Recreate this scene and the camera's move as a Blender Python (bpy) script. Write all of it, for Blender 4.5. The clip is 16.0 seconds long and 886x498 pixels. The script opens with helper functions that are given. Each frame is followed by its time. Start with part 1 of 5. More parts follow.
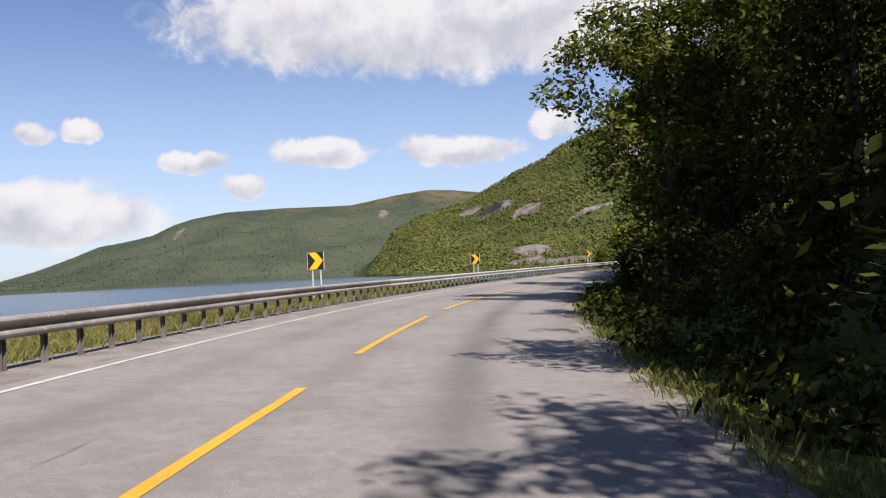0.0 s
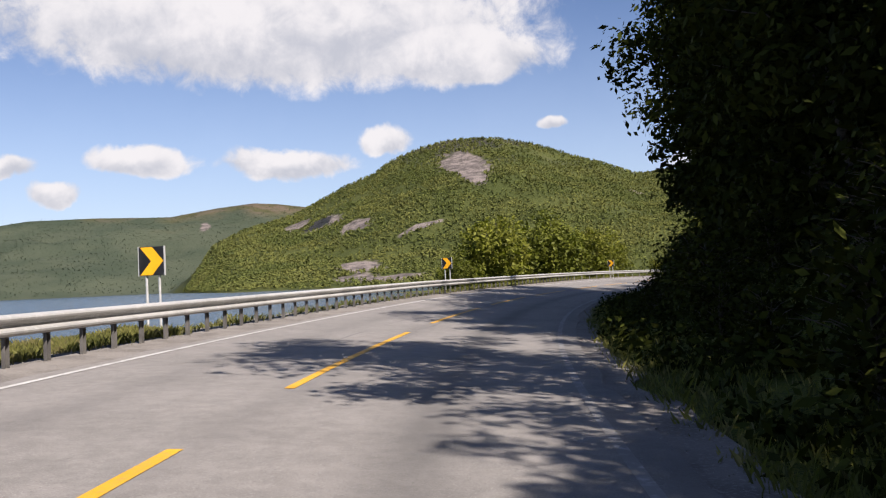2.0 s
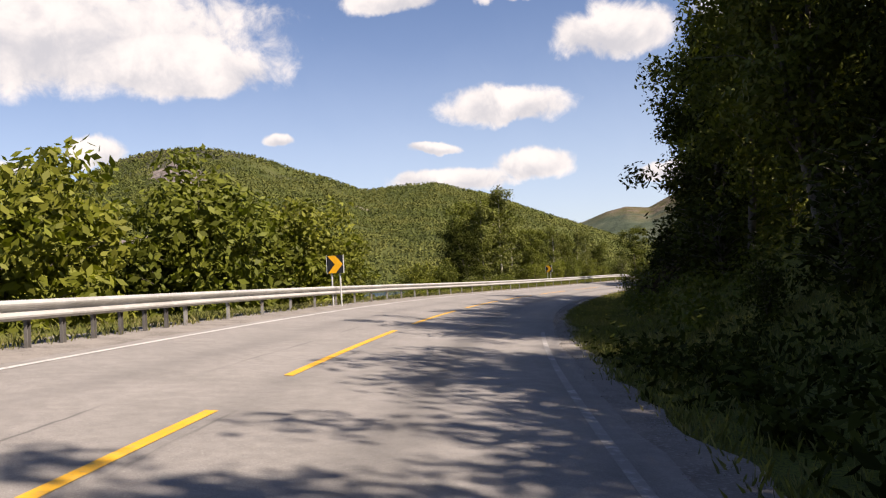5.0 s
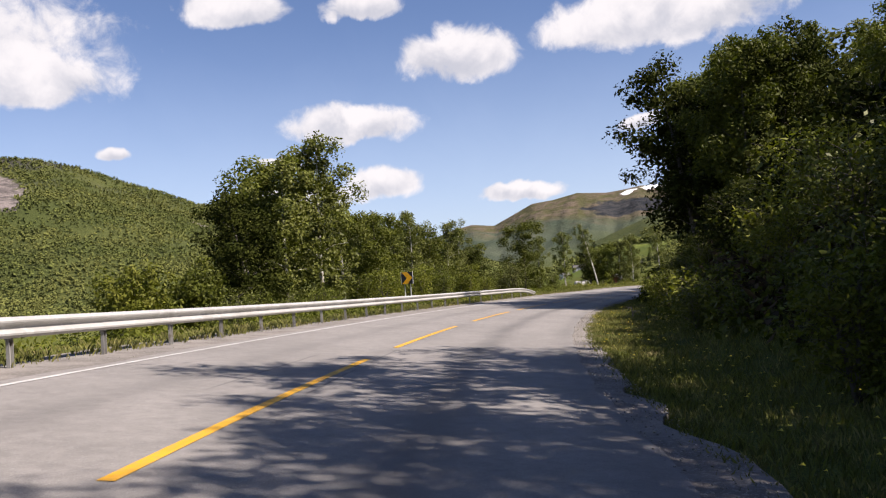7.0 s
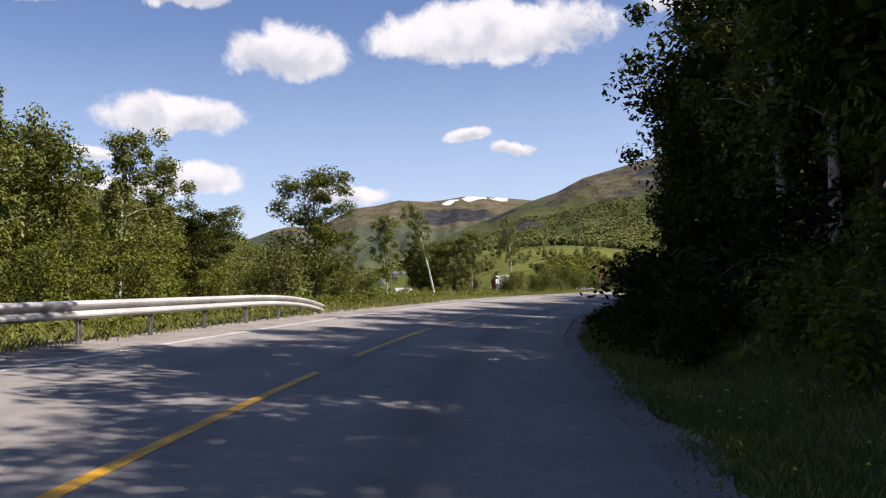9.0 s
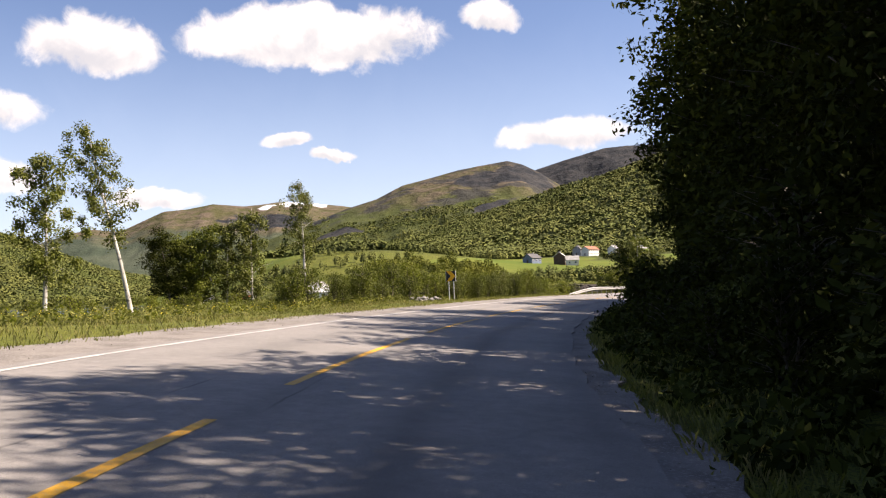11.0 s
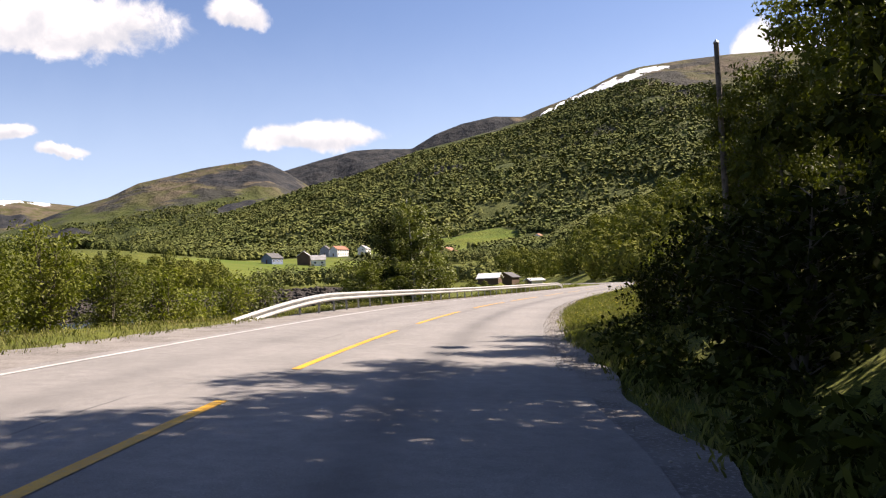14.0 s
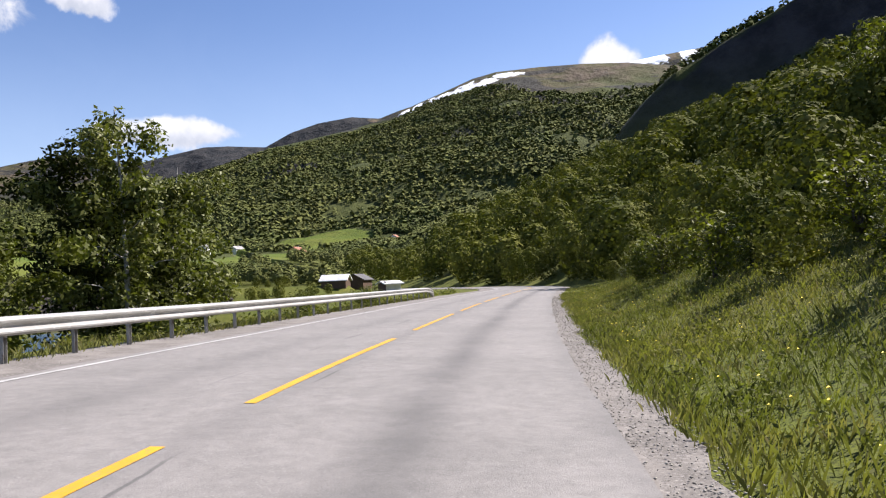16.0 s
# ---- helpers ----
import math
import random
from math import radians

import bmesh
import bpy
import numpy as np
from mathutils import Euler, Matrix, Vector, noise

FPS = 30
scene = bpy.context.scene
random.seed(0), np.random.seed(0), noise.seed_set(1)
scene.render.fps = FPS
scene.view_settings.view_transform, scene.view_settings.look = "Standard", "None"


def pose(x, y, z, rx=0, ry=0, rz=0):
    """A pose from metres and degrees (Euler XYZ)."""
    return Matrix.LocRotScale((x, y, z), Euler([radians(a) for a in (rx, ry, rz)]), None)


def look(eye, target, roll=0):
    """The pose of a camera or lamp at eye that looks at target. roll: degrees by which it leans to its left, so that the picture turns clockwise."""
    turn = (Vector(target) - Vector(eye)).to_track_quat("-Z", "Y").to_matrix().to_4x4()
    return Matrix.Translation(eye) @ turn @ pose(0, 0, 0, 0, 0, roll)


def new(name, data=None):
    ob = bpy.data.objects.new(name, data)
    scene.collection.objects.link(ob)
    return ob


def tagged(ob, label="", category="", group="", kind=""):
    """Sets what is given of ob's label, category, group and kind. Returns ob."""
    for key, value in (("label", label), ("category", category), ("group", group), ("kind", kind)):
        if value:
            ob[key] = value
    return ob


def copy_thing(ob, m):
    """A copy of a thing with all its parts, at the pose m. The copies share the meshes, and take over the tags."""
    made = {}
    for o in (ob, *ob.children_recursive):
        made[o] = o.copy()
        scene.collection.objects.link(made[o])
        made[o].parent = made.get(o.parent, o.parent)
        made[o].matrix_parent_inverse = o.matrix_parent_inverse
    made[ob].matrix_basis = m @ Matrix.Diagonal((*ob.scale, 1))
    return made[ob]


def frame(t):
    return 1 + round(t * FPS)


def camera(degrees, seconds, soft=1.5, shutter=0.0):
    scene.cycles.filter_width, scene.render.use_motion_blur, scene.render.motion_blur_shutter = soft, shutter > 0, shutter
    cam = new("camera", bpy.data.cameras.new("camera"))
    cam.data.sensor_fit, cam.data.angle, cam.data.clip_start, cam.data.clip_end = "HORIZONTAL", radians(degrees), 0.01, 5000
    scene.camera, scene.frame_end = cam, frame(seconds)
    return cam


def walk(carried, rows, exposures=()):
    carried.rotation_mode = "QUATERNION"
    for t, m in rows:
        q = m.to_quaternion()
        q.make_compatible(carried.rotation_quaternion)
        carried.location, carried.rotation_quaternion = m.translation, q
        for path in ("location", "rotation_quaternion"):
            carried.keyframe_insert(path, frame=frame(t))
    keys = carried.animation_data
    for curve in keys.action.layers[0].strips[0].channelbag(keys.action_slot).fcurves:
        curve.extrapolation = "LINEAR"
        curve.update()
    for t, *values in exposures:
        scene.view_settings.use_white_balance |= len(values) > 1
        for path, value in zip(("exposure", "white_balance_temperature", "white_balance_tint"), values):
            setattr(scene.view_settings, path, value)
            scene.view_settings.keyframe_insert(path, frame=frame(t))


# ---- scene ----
cam = camera(56.0, 16.0, soft=1.2)
PATH = [
    (0.0, pose(0.000, 0.000, 1.250, 91.50, 2.98, -0.01)),
    (0.5, pose(0.534, 10.207, 1.250, 91.95, 3.22, -2.88)),
    (1.0, pose(1.561, 20.282, 1.250, 92.10, 3.35, -5.65)),
    (1.5, pose(3.078, 30.195, 1.250, 92.13, 2.98, -8.65)),
    (2.0, pose(5.102, 39.920, 1.250, 92.12, 2.44, -11.77)),
    (2.5, pose(7.659, 49.434, 1.250, 92.48, 2.27, -15.22)),
    (3.0, pose(10.765, 58.723, 1.250, 92.71, 2.11, -18.67)),
    (3.5, pose(14.409, 67.789, 1.250, 92.81, 2.17, -22.03)),
    (4.0, pose(18.571, 76.652, 1.250, 92.83, 2.49, -25.18)),
    (4.5, pose(23.211, 85.335, 1.250, 92.59, 2.92, -27.96)),
    (5.0, pose(28.279, 93.861, 1.250, 92.46, 3.40, -30.40)),
    (5.5, pose(33.735, 102.235, 1.250, 92.57, 3.86, -32.68)),
    (6.0, pose(39.561, 110.431, 1.250, 92.91, 4.21, -35.03)),
    (6.5, pose(45.758, 118.387, 1.250, 93.25, 4.34, -37.70)),
    (7.0, pose(52.328, 125.997, 1.250, 93.06, 4.08, -40.82)),
    (7.5, pose(59.258, 133.135, 1.250, 92.92, 3.23, -44.38)),
    (8.0, pose(66.476, 139.771, 1.250, 92.85, 2.34, -47.32)),
    (8.5, pose(73.942, 145.956, 1.250, 93.05, 1.99, -50.30)),
    (9.0, pose(81.687, 151.723, 1.250, 92.78, 1.83, -53.26)),
    (9.5, pose(89.729, 157.091, 1.250, 92.52, 1.78, -56.19)),
    (10.0, pose(98.074, 162.058, 1.250, 92.47, 1.82, -59.18)),
    (10.5, pose(106.715, 166.596, 1.250, 92.65, 1.87, -62.32)),
    (11.0, pose(115.641, 170.656, 1.250, 92.89, 1.91, -65.66)),
    (11.5, pose(124.825, 174.187, 1.250, 92.82, 1.88, -69.17)),
    (12.0, pose(134.224, 177.163, 1.250, 92.78, 1.78, -72.59)),
    (12.5, pose(143.785, 179.600, 1.250, 92.62, 1.77, -75.72)),
    (13.0, pose(153.460, 181.562, 1.250, 92.33, 2.03, -78.25)),
    (13.5, pose(163.218, 183.106, 1.250, 92.36, 2.46, -80.67)),
    (14.0, pose(173.037, 184.272, 1.250, 92.43, 2.79, -82.69)),
    (14.5, pose(182.901, 185.077, 1.250, 92.36, 2.83, -84.88)),
    (15.0, pose(192.797, 185.465, 1.250, 92.27, 2.76, -87.54)),
    (15.5, pose(202.705, 185.415, 1.250, 92.33, 2.65, -89.95)),
    (16.0, pose(212.604, 184.927, 1.250, 92.18, 2.54, -92.59)),
]
# the clip's camera opens up under the trees; slightly magenta white balance
EXPOSURES = [(0.0, 0.98, 6600, 16), (2.2, 1.0, 6700, 16), (3.2, 1.12, 7100, 18), (4.2, 1.25, 7400, 18), (6.3, 1.12, 6900, 18), (8.7, 1.12, 6600, 18), (10.8, 1.46, 7400, 19), (12.0, 1.50, 7400, 19), (13.3, 1.56, 7400, 19), (14.4, 1.34, 6850, 18), (16.0, 1.25, 6300, 16)]
walk(cam, PATH, EXPOSURES)

# ---- light ----
SUN_AZ, SUN_EL = 154.0, 46.0
sun = new("sun", bpy.data.lights.new("sun", "SUN"))
sun.data.energy, sun.data.angle, sun.data.color = 5.0, radians(0.55), (1.0, 0.95, 0.86)
_d = Vector((math.sin(radians(SUN_AZ)) * math.cos(radians(SUN_EL)), math.cos(radians(SUN_AZ)) * math.cos(radians(SUN_EL)), math.sin(radians(SUN_EL))))
sun.matrix_world = look(_d * 100, (0, 0, 0))


class Nodes:
    """Short hand for node trees."""

    def __init__(self, tree):
        self.t = tree
        tree.nodes.clear()

    def n(self, kind, **kw):
        node = self.t.nodes.new(kind)
        for k, v in kw.items():
            if k == "op":
                node.operation = v
            elif k == "blend":
                node.blend_type = v
            elif k == "dtype":
                node.data_type = v
        return node

    def link(self, a, b):
        self.t.links.new(a, b)

    def put(self, sock, v):
        if isinstance(v, (int, float, tuple)):
            sock.default_value = v
        else:
            self.link(v, sock)

    def m(self, op, a, b=0.0, c=None, clamp=False):
        node = self.n("ShaderNodeMath", op=op)
        node.use_clamp = clamp
        self.put(node.inputs[0], a)
        self.put(node.inputs[1], b)
        if c is not None:
            self.put(node.inputs[2], c)
        return node.outputs[0]

    def noise(self, vec, scale, detail=4.0, rough=0.55, dist=0.0):
        node = self.n("ShaderNodeTexNoise")
        self.link(vec, node.inputs["Vector"])
        node.inputs["Scale"].default_value = scale
        node.inputs["Detail"].default_value = detail
        node.inputs["Roughness"].default_value = rough
        node.inputs["Distortion"].default_value = dist
        return node.outputs[0]

    def ramp(self, v, lo, hi, a=0.0, b=1.0):
        node = self.n("ShaderNodeMapRange")
        node.interpolation_type = "SMOOTHSTEP"
        self.put(node.inputs[0], v)
        for i, x in enumerate((lo, hi, a, b)):
            node.inputs[i + 1].default_value = x
        return node.outputs[0]

    def mix(self, f, a, b, blend="MIX"):
        node = self.n("ShaderNodeMix", dtype="RGBA")
        node.blend_type = blend
        self.put(node.inputs[0], f)
        self.put(node.inputs[6], (*a, 1.0) if isinstance(a, tuple) and len(a) == 3 else a)
        self.put(node.inputs[7], (*b, 1.0) if isinstance(b, tuple) and len(b) == 3 else b)
        return node.outputs[2]


# cumulus clouds: azimuth, elevation, half width, half height, in degrees
CLOUDS = [(0.4, 17.0, 19.5, 4.9), (-7.7, 8.4, 3.5, 1.2), (8.5, 9.7, 1.7, 1.2), (-25.8, 9.7, 1.2, 0.7), (-23.2, 9.9, 1.3, 0.8), (-16.4, 7.9, 2.3, 0.9), (-13.2, 6.3, 1.7, 1.0), (-25.3, 4.6, 7.3, 2.4), (14.0, 14.9, 6.6, 2.3), (1.8, 8.2, 4.6, 1.2), (20.0, 10.3, 1.0, 0.5), (30.3, 9.3, 2.3, 0.5), (37.3, 7.9, 2.7, 1.2), (31.6, 7.1, 5.0, 0.9),
          (27.9, 19.4, 3.7, 1.4), (36.6, 19.4, 2.7, 1.0), (43.2, 15.9, 4.3, 2.1), (35.3, 11.9, 4.6, 1.5), (46.8, 6.6, 3.0, 0.7), (57.3, 17.1, 8.9, 2.4), (69.5, 18.3, 2.1, 1.2), (74.4, 10.3, 4.6, 1.2), (55.2, 10.4, 1.9, 0.6), (104.5, 14.0, 1.9, 1.7), (58.5, 9.4, 1.4, 0.5)]
world = bpy.data.worlds.new("sky")
scene.world = world
world.use_nodes = True
w = Nodes(world.node_tree)
sky = w.n("ShaderNodeTexSky")
sky.sky_type, sky.sun_disc = "NISHITA", False
sky.sun_elevation, sky.sun_rotation = radians(SUN_EL), radians(SUN_AZ)
sky.air_density, sky.dust_density, sky.ozone_density = 1.0, 0.6, 1.2
tc = w.n("ShaderNodeTexCoord").outputs["Generated"]
sep = w.n("ShaderNodeSeparateXYZ")
w.link(tc, sep.inputs[0])
big = w.m("SUBTRACT", w.noise(tc, 9.0, 3.0), 0.5)
big2 = w.m("SUBTRACT", w.noise(tc, 13.0, 4.0, 0.6, 0.6), 0.5)
fine = w.m("SUBTRACT", w.noise(tc, 26.0, 7.0, 0.62, 0.3), 0.5)
az = w.m("MULTIPLY", w.m("ARCTAN2", sep.outputs[0], sep.outputs[1]), 57.2958)
el = w.m("MULTIPLY", w.m("ARCSINE", sep.outputs[2]), 57.2958)
az = w.m("ADD", az, w.m("MULTIPLY", big, 3.0))
el = w.m("ADD", el, w.m("MULTIPLY", big2, 2.0))
best, low = None, None
for a, e, cw, ch in CLOUDS:
    u = w.m("DIVIDE", w.m("SUBTRACT", az, a), cw)
    v = w.m("DIVIDE", w.m("SUBTRACT", el, e), ch)
    vv = w.m("MULTIPLY", w.m("MAXIMUM", v, w.m("MULTIPLY", v, -1.25)), w.m("MAXIMUM", v, w.m("MULTIPLY", v, -1.25)))
    val = w.m("SUBTRACT", 1.0, w.m("ADD", w.m("MULTIPLY", u, u), vv))
    lit = w.m("MULTIPLY", w.m("MAXIMUM", val, 0.0), v)
    best = val if best is None else w.m("MAXIMUM", best, val)
    low = lit if low is None else w.m("ADD", low, lit)
dens = w.m("ADD", best, w.m("MULTIPLY", fine, 1.7))
mask = w.ramp(dens, -0.22, 0.48)
shade = w.ramp(w.m("ADD", w.m("ADD", low, w.m("MULTIPLY", fine, 1.3)), w.m("MULTIPLY", big2, 1.2)), -0.55, 0.42)
cloud = w.mix(shade, (5.6, 6.0, 6.7), (9.0, 9.1, 9.2))
haze = w.ramp(el, 0.0, 20.0, 0.40, 0.0)
blue = w.mix(1.0, sky.outputs[0], (0.90, 1.0, 1.22), "MULTIPLY")
base = w.mix(haze, blue, (8.2, 9.8, 12.0))
bg = w.n("ShaderNodeBackground")
w.link(w.mix(w.m("MULTIPLY", mask, 0.97), base, cloud), bg.inputs[0])
bg.inputs[1].default_value = 0.050
out = w.n("ShaderNodeOutputWorld")
w.link(bg.outputs[0], out.inputs[0])


# ---- materials ----
def material(name, colors, scale=1.0, rough=0.8, bump=0.3, bump_scale=30.0, metal=0.0, fine=None, translucent=0.0, island=0.0, per_object=0.0, spec=0.3):
    """colors: two or three base colours mixed by noise at `scale` (per metre); fine: a second, smaller scale."""
    mat = bpy.data.materials.new(name)
    mat.use_nodes = True
    g = Nodes(mat.node_tree)
    pos = g.n("ShaderNodeNewGeometry").outputs["Position"] if not per_object else g.n("ShaderNodeTexCoord").outputs["Object"]
    c = g.mix(g.ramp(g.noise(pos, scale, 5.0), 0.36, 0.64), colors[0], colors[1])
    if len(colors) > 2:
        c = g.mix(g.ramp(g.noise(pos, scale * 3.7 if fine is None else fine, 4.0, 0.65), 0.5, 0.68), c, colors[2])
    if island:
        r = g.n("ShaderNodeNewGeometry").outputs["Random Per Island"]
        c = g.mix(1.0, c, g.mix(r, (1 - island,) * 3, (1 + island, 1 + island, 1 + island * 0.6)), "MULTIPLY")
    if per_object:
        r = g.n("ShaderNodeObjectInfo").outputs["Random"]
        c = g.mix(1.0, c, g.mix(r, (1 - per_object,) * 3, (1 + per_object,) * 3), "MULTIPLY")
    p = g.n("ShaderNodeBsdfPrincipled")
    g.link(c, p.inputs["Base Color"])
    p.inputs["Roughness"].default_value = rough
    p.inputs["Metallic"].default_value = metal
    p.inputs["Specular IOR Level"].default_value = spec
    if bump:
        b = g.n("ShaderNodeBump")
        b.inputs["Strength"].default_value = bump
        b.inputs["Distance"].default_value = 0.5 / bump_scale
        g.link(g.noise(pos, bump_scale, 5.0, 0.65), b.inputs["Height"])
        g.link(b.outputs[0], p.inputs["Normal"])
    o = g.n("ShaderNodeOutputMaterial")
    shader = p.outputs[0]
    if translucent:
        tr = g.n("ShaderNodeBsdfTranslucent")
        g.link(g.mix(1.0, c, (1.1, 1.25, 0.45), "MULTIPLY"), tr.inputs[0])
        mx = g.n("ShaderNodeMixShader")
        mx.inputs[0].default_value = translucent
        g.link(shader, mx.inputs[1])
        g.link(tr.outputs[0], mx.inputs[2])
        shader = mx.outputs[0]
    g.link(shader, o.inputs[0])
    return mat


M_GRAVEL = material("gravel", [(0.184, 0.167, 0.151), (0.119, 0.107, 0.096), (0.245, 0.223, 0.205)], 1.4, 0.95, 0.7, 40.0, fine=24.0)
M_PEBBLE = material("pebbles", [(0.259, 0.241, 0.223), (0.194, 0.180, 0.166), (0.317, 0.295, 0.274)], 3.0, 0.95, 0.0, fine=9.0, island=0.3)
M_YELLOW = material("yellow_paint", [(0.576, 0.306, 0.014), (0.504, 0.256, 0.014), (0.374, 0.238, 0.065)], 1.2, 0.6, 0.4, 60.0, fine=24.0)
M_WHITE_LINE = material("white_paint", [(0.446, 0.439, 0.425), (0.360, 0.353, 0.338), (0.238, 0.230, 0.223)], 1.0, 0.7, 0.4, 60.0, fine=9.0)
M_FADED = material("faded_paint", [(0.216, 0.209, 0.202), (0.180, 0.173, 0.166), (0.324, 0.317, 0.310)], 0.4, 0.8, 0.4, 60.0, fine=5.0)
M_GALV = material("galvanised_steel", [(0.403, 0.396, 0.382), (0.324, 0.317, 0.302), (0.446, 0.439, 0.425)], 0.7, 0.5, 0.1, 30.0, metal=0.15, fine=6.0, spec=0.5)
M_WEATHERED = material("weathered_steel", [(0.331, 0.324, 0.310), (0.230, 0.223, 0.216), (0.180, 0.144, 0.115)], 0.5, 0.55, 0.2, 30.0, metal=0.35, fine=5.0)
M_DULL = material("dull_steel", [(0.27, 0.25, 0.23), (0.20, 0.185, 0.17), (0.33, 0.31, 0.29)], 0.7, 0.6, 0.2, 30.0, metal=0.2, fine=6.0)
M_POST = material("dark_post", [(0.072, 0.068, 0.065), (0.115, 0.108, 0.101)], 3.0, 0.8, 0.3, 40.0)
M_SIGN_BLACK = material("sign_black", [(0.012, 0.012, 0.014), (0.02, 0.02, 0.022)], 4.0, 0.4, 0.0)
M_SIGN_YELLOW = material("sign_yellow", [(0.85, 0.42, 0.015), (0.78, 0.37, 0.012)], 4.0, 0.4, 0.0)
M_SIGN_EDGE = material("sign_edge", [(0.62, 0.62, 0.62), (0.5, 0.5, 0.5)], 4.0, 0.4, 0.0, metal=0.4)
M_BARK = material("bark", [(0.072, 0.061, 0.050), (0.115, 0.101, 0.086), (0.043, 0.036, 0.032)], 3.0, 0.95, 0.8, 18.0, fine=9.0)
M_BIRCH = material("birch_bark", [(0.446, 0.425, 0.389), (0.346, 0.324, 0.288), (0.043, 0.040, 0.036)], 1.5, 0.85, 0.5, 14.0, fine=4.5)
M_LEAF = [material("leaf_mid", [(0.062, 0.073, 0.010), (0.090, 0.098, 0.014)], 0.6, 0.6, 0.0, translucent=0.25, island=0.32, per_object=0.2, spec=0.15),
          material("leaf_bright", [(0.101, 0.114, 0.014), (0.137, 0.140, 0.022)], 0.6, 0.6, 0.0, translucent=0.28, island=0.32, per_object=0.15, spec=0.15),
          # deep shade of the roadside wood is put into this leaf colour
          material("leaf_shaded", [(0.023, 0.029, 0.006), (0.035, 0.040, 0.008)], 0.6, 0.8, 0.0, translucent=0.10, island=0.5, per_object=0.2, spec=0.04),
          material("leaf_birch", [(0.081, 0.092, 0.017), (0.108, 0.114, 0.027)], 0.6, 0.55, 0.0, translucent=0.25, island=0.32, per_object=0.15, spec=0.2)]
M_CANOPY = material("canopy_leaf", [(0.056, 0.066, 0.014), (0.136, 0.136, 0.028), (0.088, 0.092, 0.026)], 0.16, 0.8, 0.0, translucent=0.16, island=0.2, fine=0.45, spec=0.05)
M_WEED = material("weed_leaf", [(0.108, 0.116, 0.032), (0.158, 0.152, 0.050), (0.082, 0.088, 0.030)], 0.35, 0.7, 0.0, translucent=0.36, island=0.4, fine=1.1, spec=0.1)
M_BROWN = material("dry_growth", [(0.065, 0.045, 0.030), (0.040, 0.029, 0.020), (0.043, 0.045, 0.013)], 0.5, 0.9, 0.0, island=0.45, fine=1.5, spec=0.05)
M_GRASS = material("grass_blade", [(0.104, 0.110, 0.032), (0.156, 0.148, 0.048), (0.225, 0.190, 0.098)], 0.22, 0.6, 0.0, translucent=0.36, island=0.45, fine=1.3)
M_FAR_WOOD = material("far_wood", [(0.080, 0.095, 0.026), (0.118, 0.124, 0.036), (0.062, 0.075, 0.026)], 0.012, 0.9, 0.0, island=0.16, fine=0.05, spec=0.1)
# greyed and dulled: distance haze painted into the far trees' colour
M_FAR_HAZY = material("far_hazy_wood", [(0.040, 0.053, 0.035), (0.058, 0.070, 0.044), (0.036, 0.047, 0.033)], 0.004, 0.9, 0.0, island=0.15, fine=0.015, spec=0.05)
M_FLOWER = material("flower", [(0.637, 0.493, 0.025), (0.680, 0.552, 0.051)], 2.0, 0.6, 0.0)
M_STONE_DARK = material("dark_stone", [(0.046, 0.038, 0.033), (0.028, 0.024, 0.022), (0.070, 0.058, 0.048)], 0.5, 0.95, 1.0, 1.6, fine=1.8)
M_STONE = material("field_stone", [(0.194, 0.184, 0.173), (0.130, 0.122, 0.112), (0.259, 0.245, 0.230)], 1.5, 0.95, 0.8, 8.0, fine=6.0, per_object=0.2)
M_CONCRETE = material("concrete", [(0.259, 0.252, 0.238), (0.202, 0.194, 0.187), (0.144, 0.137, 0.130)], 0.6, 0.9, 0.5, 8.0, fine=3.0)
WALLS = {n: material("wall_" + n, [c, tuple(v * 0.82 for v in c)], 0.7, 0.75, 0.2, 12.0, spec=0.2) for n, c in
         {"white": (0.72, 0.71, 0.67), "red": (0.22, 0.045, 0.03), "brown": (0.10, 0.065, 0.045), "yellow": (0.58, 0.44, 0.20), "grey": (0.30, 0.31, 0.33), "blue": (0.16, 0.20, 0.28)}.items()}
ROOFS = {n: material("roof_" + n, [c, tuple(v * 0.75 for v in c)], 0.6, 0.7, 0.4, 5.0) for n, c in
         {"tile": (0.30, 0.12, 0.07), "dark": (0.09, 0.085, 0.085), "tin": (0.62, 0.62, 0.62), "grey": (0.30, 0.29, 0.28)}.items()}
M_WINDOW = material("window_glass", [(0.03, 0.035, 0.045), (0.05, 0.055, 0.065)], 1.0, 0.12, 0.0, spec=0.6)


def part(name, bm, mat, parent=None, label=""):
    """Links a bmesh (or a ready mesh) as one mesh object, under parent if given."""
    if isinstance(bm, bpy.types.Mesh):
        me = bm
    else:
        me = bpy.data.meshes.new(name)
        bm.to_mesh(me)
        bm.free()
    if mat is not None and not me.materials:
        me.materials.append(mat)
    ob = new(name, me)
    ob.parent = parent
    if label:
        ob["label"] = label
    return ob


def mesh_from(name, verts, faces, mat=None, smooth=False):
    me = bpy.data.meshes.new(name)
    me.from_pydata([tuple(map(float, v)) for v in verts], [], [tuple(map(int, q)) for q in faces])
    if smooth:
        me.polygons.foreach_set("use_smooth", [True] * len(me.polygons))
    if mat:
        me.materials.append(mat)
    me.update()
    return me


def sstep(x, a, b):
    t = np.clip((np.asarray(x, float) - a) / (b - a), 0, 1)
    return t * t * (3 - 2 * t)


